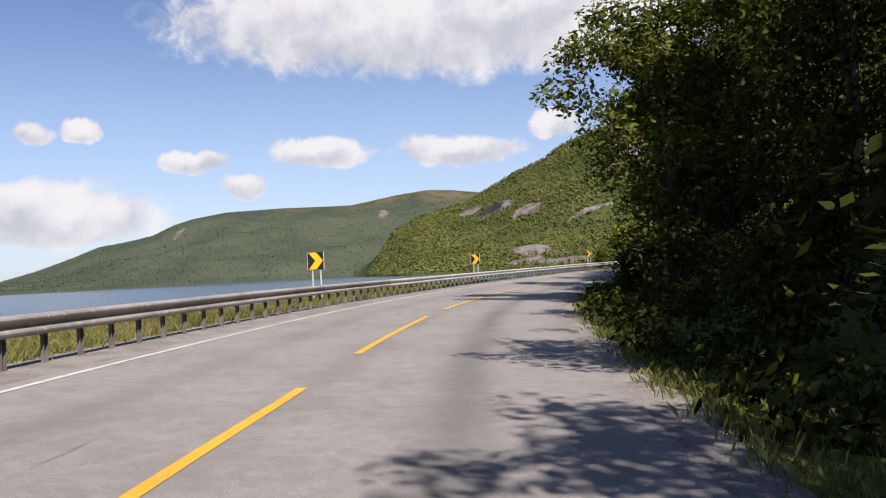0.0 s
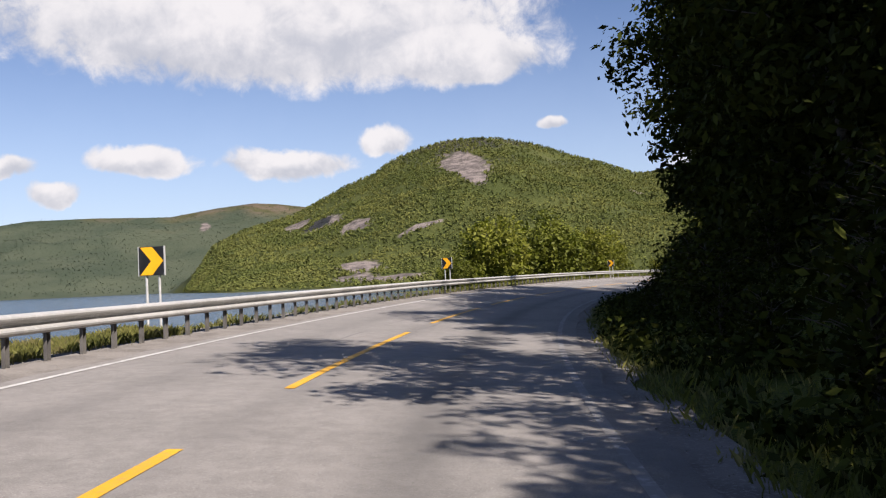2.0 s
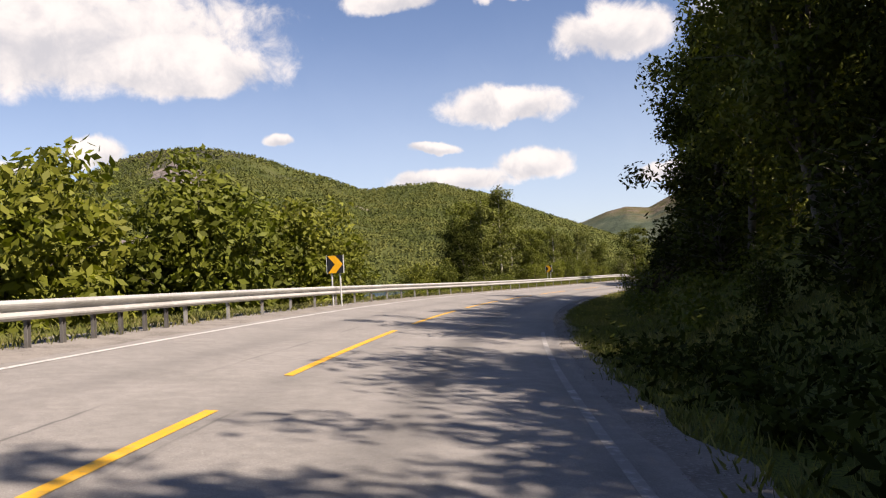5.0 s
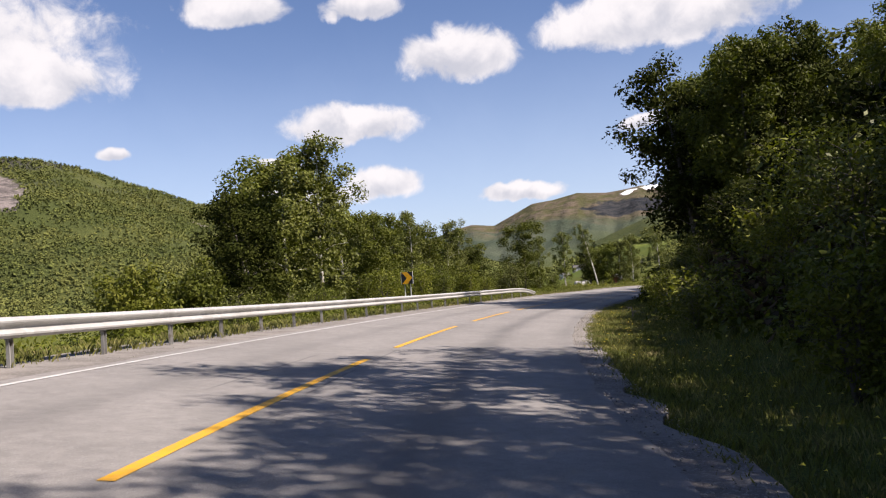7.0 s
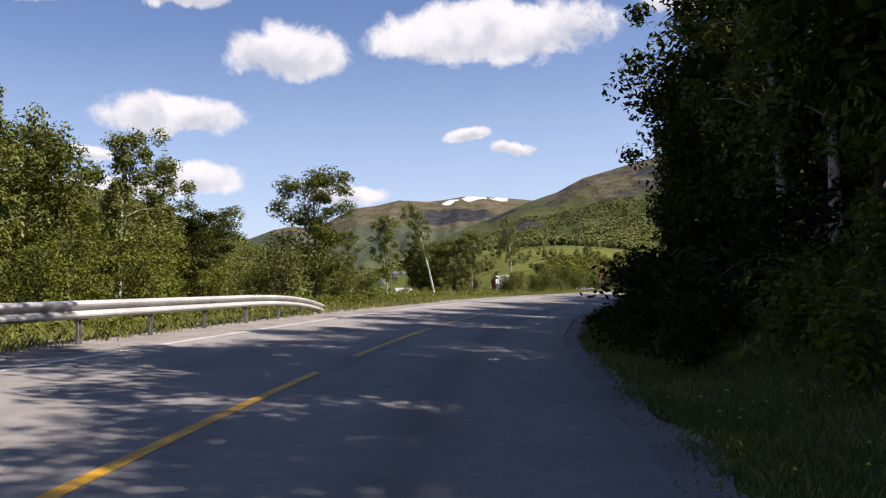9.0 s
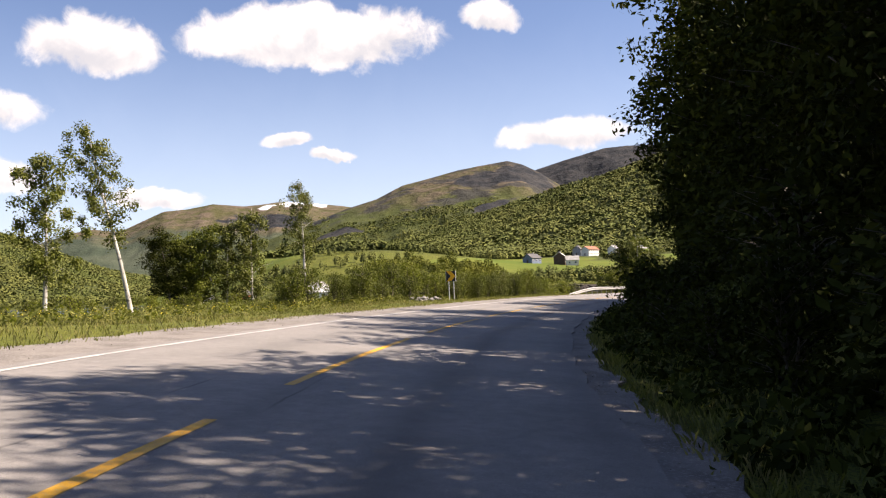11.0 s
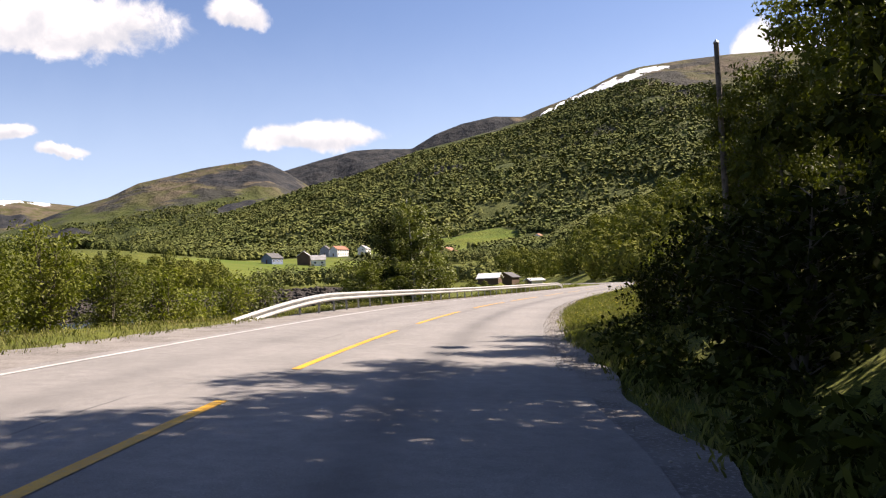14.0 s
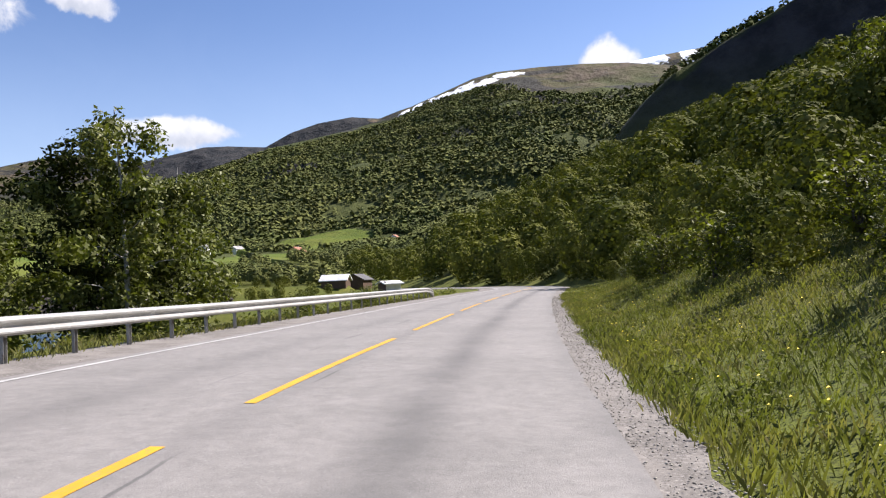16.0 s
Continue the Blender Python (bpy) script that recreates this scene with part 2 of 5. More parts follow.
# ---- the road's line ----
LANE = 2.15                                  # distance from the lens to the centre line
_pt = np.array([[m.translation.x, m.translation.y] for _, m in PATH])
_dir = np.diff(_pt, axis=0)
_az = np.unwrap(np.arctan2(_dir[:, 0], _dir[:, 1]))
_az = np.concatenate([[_az[0] - 0.5 * (_az[1] - _az[0])], (_az[1:] + _az[:-1]) / 2, [_az[-1] + 0.5 * (_az[-1] - _az[-2])]])
for _ in range(2):
    _az[1:-1] = (_az[:-2] + 2 * _az[1:-1] + _az[2:]) / 4
_bank = np.array([m.to_euler().y for _, m in PATH])
_bank = np.array([math.asin(-(m.to_3x3() @ Vector((1, 0, 0))).z) for _, m in PATH])
for _ in range(4):
    _bank[1:-1] = (_bank[:-2] + 2 * _bank[1:-1] + _bank[2:]) / 4
_left = np.stack([-np.cos(_az), np.sin(_az)], 1)
_c = _pt + LANE * _left
# run on before the start and after the end: turn per metre over stretches
line, heads, banks = list(_c), list(_az), list(_bank)
h, p, b = heads[0], np.array(line[0]), banks[0]
for i in range(12):
    h -= 0.004 * 10
    p = p - 10 * np.array([math.sin(h), math.cos(h)])
    line.insert(0, p), heads.insert(0, h), banks.insert(0, b)
BACK = 12
h, p, b = heads[-1], np.array(line[-1]), banks[-1]
for turn in [0.0040] * 2 + [0.001] * 7 + [-0.012] * 4 + [0.0] * 5:
    h += turn * 10
    p = p + 10 * np.array([math.sin(h), math.cos(h)])
    b *= 0.8
    line.append(p), heads.append(h), banks.append(b)
line, heads, banks = np.array(line), np.array(heads), np.array(banks)
_s = np.concatenate([[0], np.cumsum(np.hypot(*np.diff(line, axis=0).T))])
_s -= _s[BACK]
S0, S1 = float(_s[0]), float(_s[-1])


def cubic(s, ks, kv):
    """Catmull-Rom through the knots."""
    s = np.atleast_1d(np.asarray(s, float))
    i = np.clip(np.searchsorted(ks, s, side="right") - 1, 0, len(ks) - 2)
    t = (s - ks[i]) / (ks[i + 1] - ks[i])
    g = np.gradient(kv, ks, axis=0)
    h = ks[i + 1] - ks[i]
    if kv.ndim > 1:
        t, h = t[:, None], h[:, None]
    return ((2 * t**3 - 3 * t**2 + 1) * kv[i] + (t**3 - 2 * t**2 + t) * h * g[i] + (-2 * t**3 + 3 * t**2) * kv[i + 1] + (t**3 - t**2) * h * g[i + 1])


SS = np.arange(S0, S1, 1.0)
CL = cubic(SS, _s, line)
_t = np.gradient(CL, axis=0)
_t /= np.hypot(*_t.T)[:, None]
TAN = _t
NRM = np.stack([_t[:, 1], -_t[:, 0]], 1)      # to the right
# the road leans a little more than the car, which heels outwards on its springs
BANK = np.interp(SS, _s, banks) + np.interp(SS, [8, 40, 81, 150, 180, 232, 261, 290, 320, 340], [-.02, -.005, .026, .036, .042, .050, .034, .024, .004, 0])
ROAD_Z = 0.0


def line_c(s):
    """Offset of the painted centre line."""
    return float(np.interp(s, [8, 25, 40, 84, 156, 180, 262, 289, 313, 326], [.15, -.08, -.08, -.37, -.25, -.22, -.31, -.49, -.42, -.38]))


def line_l(s):
    """Offset of the seaward edge line."""
    return float(np.interp(s, [8, 40, 80, 300, 326], [-3.15, -3.25, -3.65, -3.7, -4.1]))



def edge_r(s):
    """Offset of the asphalt's hillward edge."""
    return float(np.interp(s, [0, 90, 140, 180, 290, 310, 330], [3.5, 3.5, 3.4, 3.45, 3.35, 3.18, 3.12]))


def at(s, d, up=0.0):
    """The place at s metres along the centre line, d metres to its right, on the banked road's plane."""
    f = np.interp(s, SS, np.arange(len(SS)))
    i = int(min(f, len(SS) - 2))
    k = f - i
    c = CL[i] * (1 - k) + CL[i + 1] * k
    n = NRM[i] * (1 - k) + NRM[i + 1] * k
    bk = BANK[i] * (1 - k) + BANK[i + 1] * k
    e = max(-7.5, min(7.5, d))
    return Vector((c[0] + n[0] * d, c[1] + n[1] * d, ROAD_Z - math.tan(bk) * (e - LANE) + up))


def heading(s):
    i = int(np.clip(np.interp(s, SS, np.arange(len(SS))), 0, len(SS) - 1))
    return math.atan2(TAN[i][0], TAN[i][1])


def road_coords(x, y):
    """Arc length and offset of the nearest centre-line point, for arrays."""
    s, d = np.empty(len(x)), np.empty(len(x))
    for a in range(0, len(x), 4000):
        dx = x[a:a + 4000, None] - CL[None, ::3, 0]
        dy = y[a:a + 4000, None] - CL[None, ::3, 1]
        i = (dx * dx + dy * dy).argmin(1) * 3
        px, py = x[a:a + 4000] - CL[i, 0], y[a:a + 4000] - CL[i, 1]
        s[a:a + 4000] = SS[i] + np.clip(px * TAN[i, 0] + py * TAN[i, 1], -1.6, 1.6)
        side = px * NRM[i, 0] + py * NRM[i, 1]
        d[a:a + 4000] = np.where(side >= 0, 1, -1) * np.hypot(px, py)
        near = np.abs(side) < 25
        d[a:a + 4000] = np.where(near & (np.hypot(px, py) < 28), side, d[a:a + 4000])
        end = i >= len(SS) - 5
        d[a:a + 4000] = np.where(end, side, d[a:a + 4000])
    return s, d


def wave(x, y, scale, seed=0.0):
    """Cheap smooth noise in about -1..1."""
    x, y = x / scale + seed * 7.31, y / scale - seed * 3.77
    return (np.sin(x * 1.0 + 1.3 * np.sin(y * 0.9 + seed)) + np.sin(y * 1.13 + 1.1 * np.sin(x * 0.83 + 2 + seed)) + 0.6 * np.sin(2.3 * x + 1.7 * y + seed) + 0.5 * np.sin(3.1 * y - 2.2 * x + 4 * seed)) / 3.1


WATER = -3.2
MID = (110.0, 90.0)
# mountains: distance of the crest and of the foot from MID, then crest height over azimuth
RIDGES = [
    (3450, 2300, [(-48, -5), (-34, -3), (-31, 35), (-28.4, 78), (-26.1, 128), (-24.6, 165), (-23, 180), (-21.3, 203), (-19.8, 245), (-18.7, 265), (-16.5, 288), (-12.8, 298), (-9, 299), (-8, 300), (-5, 333), (-2.6, 351), (-1, 346), (0.6, 333), (8, 280), (16, 200)]),
    (1670, 900, [(-9.8, -20), (-9, 12), (-7.3, 88), (-5.2, 119), (-1.8, 147), (-0.5, 167), (1.8, 203), (3.9, 228), (5.2, 255), (7.3, 280), (9.5, 296), (11.5, 298), (13, 295), (15.3, 282), (17.6, 258), (20.5, 230), (22.6, 205), (24.2, 207), (25.6, 212), (27.9, 212), (29.9, 195), (31, 188), (35, 140), (42, 60), (48, 20)]),
    (4450, 2500, [(33, 120), (41, 340), (42.3, 360), (43.8, 346), (44.8, 383), (46.5, 448), (48, 460), (49.6, 486), (51.6, 474), (52.7, 482), (53.9, 495), (55.5, 490), (58, 470), (62, 420), (70, 380)]),
    (3060, 1500, [(50, 150), (56, 270), (58, 312), (60, 344), (61.8, 392), (63.7, 416), (65.6, 442), (67.2, 456), (69, 470), (70, 455), (71.1, 424), (72.4, 377), (76, 300), (82, 250)]),
    (4040, 2600, [(64, 420), (68, 520), (71.2, 570), (73.3, 612), (75.9, 658), (77.4, 663), (79.8, 658), (81.5, 725), (83.3, 768), (85.5, 795), (87.4, 785), (88.6, 817), (90.2, 852), (96, 900), (102, 955), (104.2, 985), (105.7, 1000), (109.2, 1020), (114, 1000), (118, 900)]),
    (775, 480, [(91, 30), (94, 70), (95.6, 92), (96.1, 118), (97.6, 140), (99.3, 161), (101, 173), (102.6, 187), (103.9, 196), (106, 210), (112, 250), (125, 300), (150, 280), (190, 200), (230, 60)]),
    (2090, 620, [(46, 20), (56, 80), (64, 165), (69.7, 225), (71.7, 248), (74.2, 271), (76.4, 297), (79, 330), (81.8, 352), (84.8, 378), (86.9, 401), (88.8, 433), (90.7, 461), (92.4, 487), (94, 501), (96.8, 507), (99.6, 508), (102.6, 502), (108, 470), (116, 420), (130, 330), (150, 250), (180, 180), (215, 150), (255, 60), (275, -10)]),
]


def ridge_height(x, y):
    ax, ay = x - MID[0], y - MID[1]
    r = np.hypot(ax, ay)
    a = np.degrees(np.arctan2(ax, ay))
    z = np.full(len(x), -9.0)
    for k, (rc, rf, prof) in enumerate(RIDGES):
        pa, pz = np.array([q[0] for q in prof], float), np.array([q[1] for q in prof], float)
        aa = np.where(a < -100, a + 360, a)
        crest = np.interp(aa, pa, pz, left=-30, right=-30)
        inside = (aa > pa[0]) & (aa < pa[-1])
        u = (r - rf) / (rc - rf)
        up = np.clip(u, 0, 1)
        shape = np.where(u < 1, 0.6 * up + 0.4 * up ** 1.6, 1 - 0.5 * np.clip(u - 1, 0, 2.0))
        if k == 5:
            shape = np.interp(u, [0, 0.3, 0.75, 0.80, 0.88, 1.0, 1.6], [0, 0.28, 0.70, 0.75, 0.97, 1.0, 0.9])
        rough = 0.045 * wave(x, y, 95, k + 1) + 0.03 * wave(x, y, 40, k + 2) + 0.06 * wave(x, y, 260, k + 3)
        zz = crest * (shape + rough * np.sin(np.pi * np.clip(up, 0, 1)) ** 0.7) + np.where(u < 0, 40 * u, 0)
        z = np.maximum(z, np.where(inside, np.maximum(zz - 3, -9), -9))
    return z


def ground_height(x, y, sd=None):
    x, y = np.asarray(x, float).ravel(), np.asarray(y, float).ravel()
    s, d = road_coords(x, y) if sd is None else sd
    ax, ay = x - MID[0], y - MID[1]
    r = np.hypot(ax, ay)
    a = np.degrees(np.arctan2(ax, ay))
    plane = ROAD_Z - np.tan(np.interp(s, SS, BANK)) * (np.clip(d, -7.5, 7.5) - LANE)
    # left, seaward side
    e = -d - np.interp(s, [8, 40, 80, 300, 326], [4.9, 5.0, 5.4, 5.5, 5.9])
    drop = np.interp(s, [-60, 20, 60, 80, 98, 120, 134, 150, 160, 190, 230, 255, 290, 306, 330, 370, 400, 440], [.5, .5, .6, .75, .3, .2, .5, .45, .30, .12, .02, .02, .03, .5, .8, .6, .25, .05])
    flat = np.interp(s, [-60, 46, 62, 150, 190, 230, 290, 306, 440], [3.0, 3.0, 1.0, 1.0, 2.0, 20, 18, 1.0, 3.0])
    left = plane - 0.04 * np.clip(e, 0, 3) - drop * np.clip(e - flat, 0, None)
    left = np.maximum(left, -8.0) + 0.18 * wave(x, y, 5, 2) * sstep(e, 0.5, 4)
    # land across the inlet and the fields of the valley
    valley = sstep(a, 40, 50) * sstep(r, 301, 309) * (1 - sstep(a, 150, 190))
    field = np.interp(r, [300, 340, 420, 560, 720, 1000], [1.2, 1.6, 5, 17, 26, 45]) + 2.5 * wave(x, y, 120, 5) * sstep(r, 380, 600)
    knoll = 10.0 * np.exp(-((a - 54) / 8.0) ** 2 - ((r - 560) / 150) ** 2)
    left = np.maximum(left, -8 + (field + knoll + 8) * valley)
    # right, hill side
    g = d - 4.0
    wide = np.interp(s, [-60, 70, 100, 125, 150, 172, 190, 280, 300, 330, 400], [1.9, 2.1, 2.5, 2.9, 2.8, 2.6, 2.3, 2.1, 1.2, 0.9, 2.0])
    steep = np.interp(s, [-60, 100, 125, 160, 190, 280, 296, 320, 400], [.75, .75, 1.05, 1.25, 1.0, .95, .55, .40, .35])
    brow = np.interp(s, [-60, 100, 150, 192, 285, 300, 330, 440], [7, 7, 7, 7, 8, 9, 12, 7])
    k = np.clip(g - wide, 0, None)
    rise = np.minimum(steep * k, brow * (1 - np.exp(-steep * k / brow))) + np.interp(s, [296, 325], [0.22, 0.32]) * np.clip(k - 9, 0, 200)
    rise = np.minimum(rise, 75)
    right = plane - 0.12 * np.clip(g, 0, 1.2) * (1 - sstep(g, 1.0, 2.5)) + rise
    right += (0.3 * wave(x, y, 3.2, 1) + 0.45 * wave(x, y, 8, 4)) * sstep(k, 0.3, 3.5) + 0.08 * wave(x, y, 1.7, 3) * sstep(g, 0.4, 1.5)
    over = (x - CL[-1, 0]) * TAN[-1, 0] + (y - CL[-1, 1]) * TAN[-1, 1]
    fade = sstep(over, 0, 90)
    right = right * (1 - fade) + np.maximum(field, 1.0) * fade
    left = left * (1 - fade) + np.maximum(left, field * valley - 8 * (1 - valley)) * fade
    z = np.where(d < 0, left, right)
    lim = np.interp(s, [8, 40, 80, 300, 326], [4.9, 5.0, 5.4, 5.5, 5.9])
    z = np.where((d < 3.7) & (d > -lim), plane - 0.09, np.where((d < 4.2) & (d > -lim - 0.8), np.minimum(z, plane - 0.03), z))
    # the wooded spur that the road bends round
    spur = np.minimum(8 + 0.071 * (x - 403) + 0.44 * (160 - y), 52) + 1.5 * wave(x, y, 25, 7)
    z = np.where(d > 0, z + np.maximum(spur - z, 0) * sstep(d, 7, 14) * sstep(x, 285, 340), z)
    far = ridge_height(x, y)
    # the near hill's far flank goes over into the mountains
    return np.where((d > 0) & (r < 560), np.maximum(z, np.minimum(far, z + 200)), np.maximum(np.where((d < 0) | (r < 300), z, np.minimum(z, 60)), far))


def axis(lo, hi, step, reach, grow):
    mid = list(np.arange(lo, hi + 0.1, step))
    a, w, up, down = hi, step, [], []
    while a < hi + reach:
        w *= grow
        a += w
        up.append(a)
    a, w = lo, step
    while a > lo - reach:
        w *= grow
        a -= w
        down.append(a)
    return np.array(down[::-1] + mid + up)


# mown fields on the slope: x, y and half sizes
FIELDS = [(560, 308, 125, 52), (720, 262, 90, 36), (985, 262, 125, 48), (900, 330, 70, 30), (690, 345, 60, 30), (700, 640, 150, 120), (520, 500, 80, 60)]


# lying snow, bare rock, dark crags, painted ridge shade: x, y and half sizes
SNOW = [(2157, 137, 34, 22), (2146, 88, 40, 34), (2134, 32, 42, 36), (2127, -22, 30, 30), (2146, -76, 26, 34), (2070, 200, 18, 16), (2175, 170, 14, 14)]
SNOW_FAR = [(4013, -944, 120, 50), (3985, -1010, 90, 45), (3925, -1150, 70, 40), (3600, 2703, 50, 40), (3700, 2640, 64, 50), (3799, 2530, 50, 44)]
OUTCROPS = [(374, 1560, 46, 120), (360, 1440, 22, 50), (60, 1615, 28, 45), (105, 1530, 34, 40), (150, 1408, 26, 36), (128, 1160, 32, 50), (152, 1046, 50, 26), (108, 1085, 34, 26), (235, 1286, 40, 9), (664, 1445, 12, 22), (-221, 3252, 18, 70), (-990, 3160, 14, 60), (1240, 385, 45, 14)]
# the first patch is shade on the back ridge, put into its colour
CRAGS_AND_SHADE = [(3900, 1050, 560, 900), (2850, 1090, 160, 110), (2760, 1210, 90, 120), (2384, 1026, 110, 60), (1899, 765, 70, 46), (1589, 630, 34, 46), (2595, 1750, 70, 60), (2211, 1438, 60, 90), (3300, 2500, 160, 240), (1660, 400, 60, 80), (95, 1545, 26, 34)]


def in_patches(x, y, patches, grow=1.0):
    hit = np.zeros(len(x), bool)
    for px, py, ax, ay in patches:
        hit |= ((x - px) / (ax * grow)) ** 2 + ((y - py) / (ay * grow)) ** 2 < 1
    return hit


def ground_material():
    mat = bpy.data.materials.new("land")
    mat.use_nodes = True
    g = Nodes(mat.node_tree)
    geo = g.n("ShaderNodeNewGeometry")
    pos = geo.outputs["Position"]
    sp = g.n("ShaderNodeSeparateXYZ")
    g.link(pos, sp.inputs[0])
    nz = g.n("ShaderNodeSeparateXYZ")
    g.link(geo.outputs["Normal"], nz.inputs[0])
    grass = g.mix(g.ramp(g.noise(pos, 0.12, 5.0), 0.35, 0.65), (0.086, 0.104, 0.016), (0.133, 0.133, 0.024))
    grass = g.mix(g.ramp(g.noise(pos, 1.4, 5.0, 0.65), 0.45, 0.75), grass, (0.061, 0.072, 0.014))
    grass = g.mix(g.ramp(g.noise(pos, 7.0, 6.0, 0.7), 0.54, 0.72), grass, (0.090, 0.078, 0.035))
    grass = g.mix(g.ramp(g.noise(pos, 26.0, 4.0, 0.7), 0.46, 0.58), grass, (0.043, 0.050, 0.012))
    wood = g.mix(g.ramp(g.noise(pos, 0.012, 6.0, 0.6), 0.35, 0.65), (0.042, 0.052, 0.015), (0.066, 0.073, 0.021))
    wood = g.mix(g.ramp(g.noise(pos, 0.11, 5.0, 0.7), 0.40, 0.60, 0.35, 1.0), (0.040, 0.049, 0.015), wood)
    heath = g.mix(g.ramp(g.noise(pos, 0.012, 6.0, 0.65), 0.4, 0.62), (0.058, 0.055, 0.023), (0.097, 0.076, 0.054))
    rock = g.mix(g.ramp(g.noise(pos, 0.03, 7.0, 0.7), 0.38, 0.62), (0.050, 0.046, 0.046), (0.024, 0.023, 0.024))
    # fields lie on the gentle valley floor, woods on the slopes, heath above the tree line
    h = g.m("ADD", sp.outputs[2], g.m("MULTIPLY", g.m("SUBTRACT", g.noise(pos, 0.004, 5.0), 0.5), 260.0))
    patch = g.m("ADD", sp.outputs[2], g.m("MULTIPLY", g.m("SUBTRACT", g.noise(pos, 0.008, 4.0, 0.5), 0.5), 95.0))
    c = g.mix(g.m("MAXIMUM", g.ramp(patch, 18.0, 30.0), g.ramp(sp.outputs[1], 700.0, 820.0)), grass, wood)

    def patch_mask(patches, scale, rag, lo=1.05, hi=0.88):
        """1 inside ragged ellipses on the plan."""
        out = None
        for px, py, ax, ay in patches:
            u = g.m("DIVIDE", g.m("SUBTRACT", sp.outputs[0], float(px)), float(ax))
            v = g.m("DIVIDE", g.m("SUBTRACT", sp.outputs[1], float(py)), float(ay))
            e = g.m("SQRT", g.m("ADD", g.m("MULTIPLY", u, u), g.m("MULTIPLY", v, v)))
            out = e if out is None else g.m("MINIMUM", out, e)
        e = g.m("ADD", out, g.m("MULTIPLY", g.m("SUBTRACT", g.noise(pos, scale, 5.0, 0.65), 0.5), rag))
        return g.ramp(e, lo, hi)

    meadow = g.mix(g.ramp(g.noise(pos, 0.03, 5.0), 0.35, 0.65), (0.070, 0.098, 0.015), (0.104, 0.118, 0.021))
    c = g.mix(patch_mask(FIELDS, 0.02, 0.9, 1.05, 0.92), c, meadow)
    # distance haze put into the land's colour on the far side of the fjord
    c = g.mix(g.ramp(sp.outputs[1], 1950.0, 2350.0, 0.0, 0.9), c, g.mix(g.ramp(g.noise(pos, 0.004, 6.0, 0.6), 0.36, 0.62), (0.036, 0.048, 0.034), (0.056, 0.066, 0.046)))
    h = g.m("SUBTRACT", h, g.ramp(sp.outputs[1], 750.0, 350.0, 0.0, 110.0))
    c = g.mix(g.ramp(h, 245.0, 340.0), c, heath)
    # dark crags in level bands high up
    band = g.n("ShaderNodeCombineXYZ")
    g.put(band.inputs[0], g.m("MULTIPLY", sp.outputs[0], 0.006))
    g.put(band.inputs[1], g.m("MULTIPLY", sp.outputs[1], 0.006))
    g.put(band.inputs[2], g.m("MULTIPLY", sp.outputs[2], 0.022))
    crag = g.m("MULTIPLY", g.ramp(g.noise(band.outputs[0], 1.0, 6.0, 0.65), 0.50, 0.55), g.ramp(sp.outputs[2], 170.0, 300.0, 0.0, 0.9))
    c = g.mix(g.m("MULTIPLY", crag, g.ramp(sp.outputs[1], 2200.0, 1800.0)), c, (0.036, 0.035, 0.032))
    cliff = g.m("SUBTRACT", nz.outputs[2], g.m("MULTIPLY", g.m("SUBTRACT", g.noise(pos, 0.02, 5.0), 0.5), 0.5))
    high = g.ramp(sp.outputs[2], 60.0, 180.0)
    c = g.mix(g.m("MULTIPLY", g.ramp(cliff, 0.76, 0.66), high), c, rock)
    stone = g.mix(g.ramp(g.noise(pos, 0.06, 6.0, 0.7), 0.40, 0.62), (0.175, 0.148, 0.138), (0.070, 0.061, 0.057))
    c = g.mix(patch_mask(OUTCROPS, 0.045, 1.9, 1.1, 0.8), c, stone)
    # tone of the crags, which also paints the back ridge's shade
    dark = g.mix(g.ramp(g.noise(pos, 0.02, 6.0, 0.7), 0.40, 0.62), (0.016, 0.018, 0.021), (0.038, 0.037, 0.037))
    c = g.mix(patch_mask(CRAGS_AND_SHADE, 0.012, 1.3), c, dark)
    snow = g.m("ADD", sp.outputs[2], g.m("MULTIPLY", g.m("SUBTRACT", g.noise(pos, 0.0085, 5.0, 0.6), 0.5), 500.0))
    c = g.mix(g.ramp(snow, 1130.0, 1145.0), c, (0.85, 0.87, 0.9))
    c = g.mix(patch_mask(SNOW, 0.05, 2.6, 1.0, 0.93), c, (0.85, 0.87, 0.9))
    c = g.mix(patch_mask(SNOW_FAR, 0.014, 3.4, 0.95, 0.8), c, (0.85, 0.87, 0.9))
    # soil and stones at the water's edge
    c = g.mix(g.ramp(sp.outputs[2], -2.6, -3.6), c, (0.079, 0.068, 0.058))
    p = g.n("ShaderNodeBsdfPrincipled")
    g.link(c, p.inputs["Base Color"])
    p.inputs["Roughness"].default_value = 0.95
    p.inputs["Specular IOR Level"].default_value = 0.1
    b = g.n("ShaderNodeBump")
    b.inputs["Strength"].default_value = 0.7
    b.inputs["Distance"].default_value = 5.0
    relief = g.m("ADD", g.noise(pos, 0.09, 6.0, 0.7), g.m("MULTIPLY", g.noise(pos, 0.012, 5.0, 0.6), g.ramp(sp.outputs[2], 150.0, 350.0, 1.0, 7.0)))
    g.link(g.m("MULTIPLY", relief, g.ramp(sp.outputs[2], 12.0, 40.0, 0.02, 1.0)), b.inputs["Height"])
    g.link(b.outputs[0], p.inputs["Normal"])
    o = g.n("ShaderNodeOutputMaterial")
    g.link(p.outputs[0], o.inputs[0])
    return mat


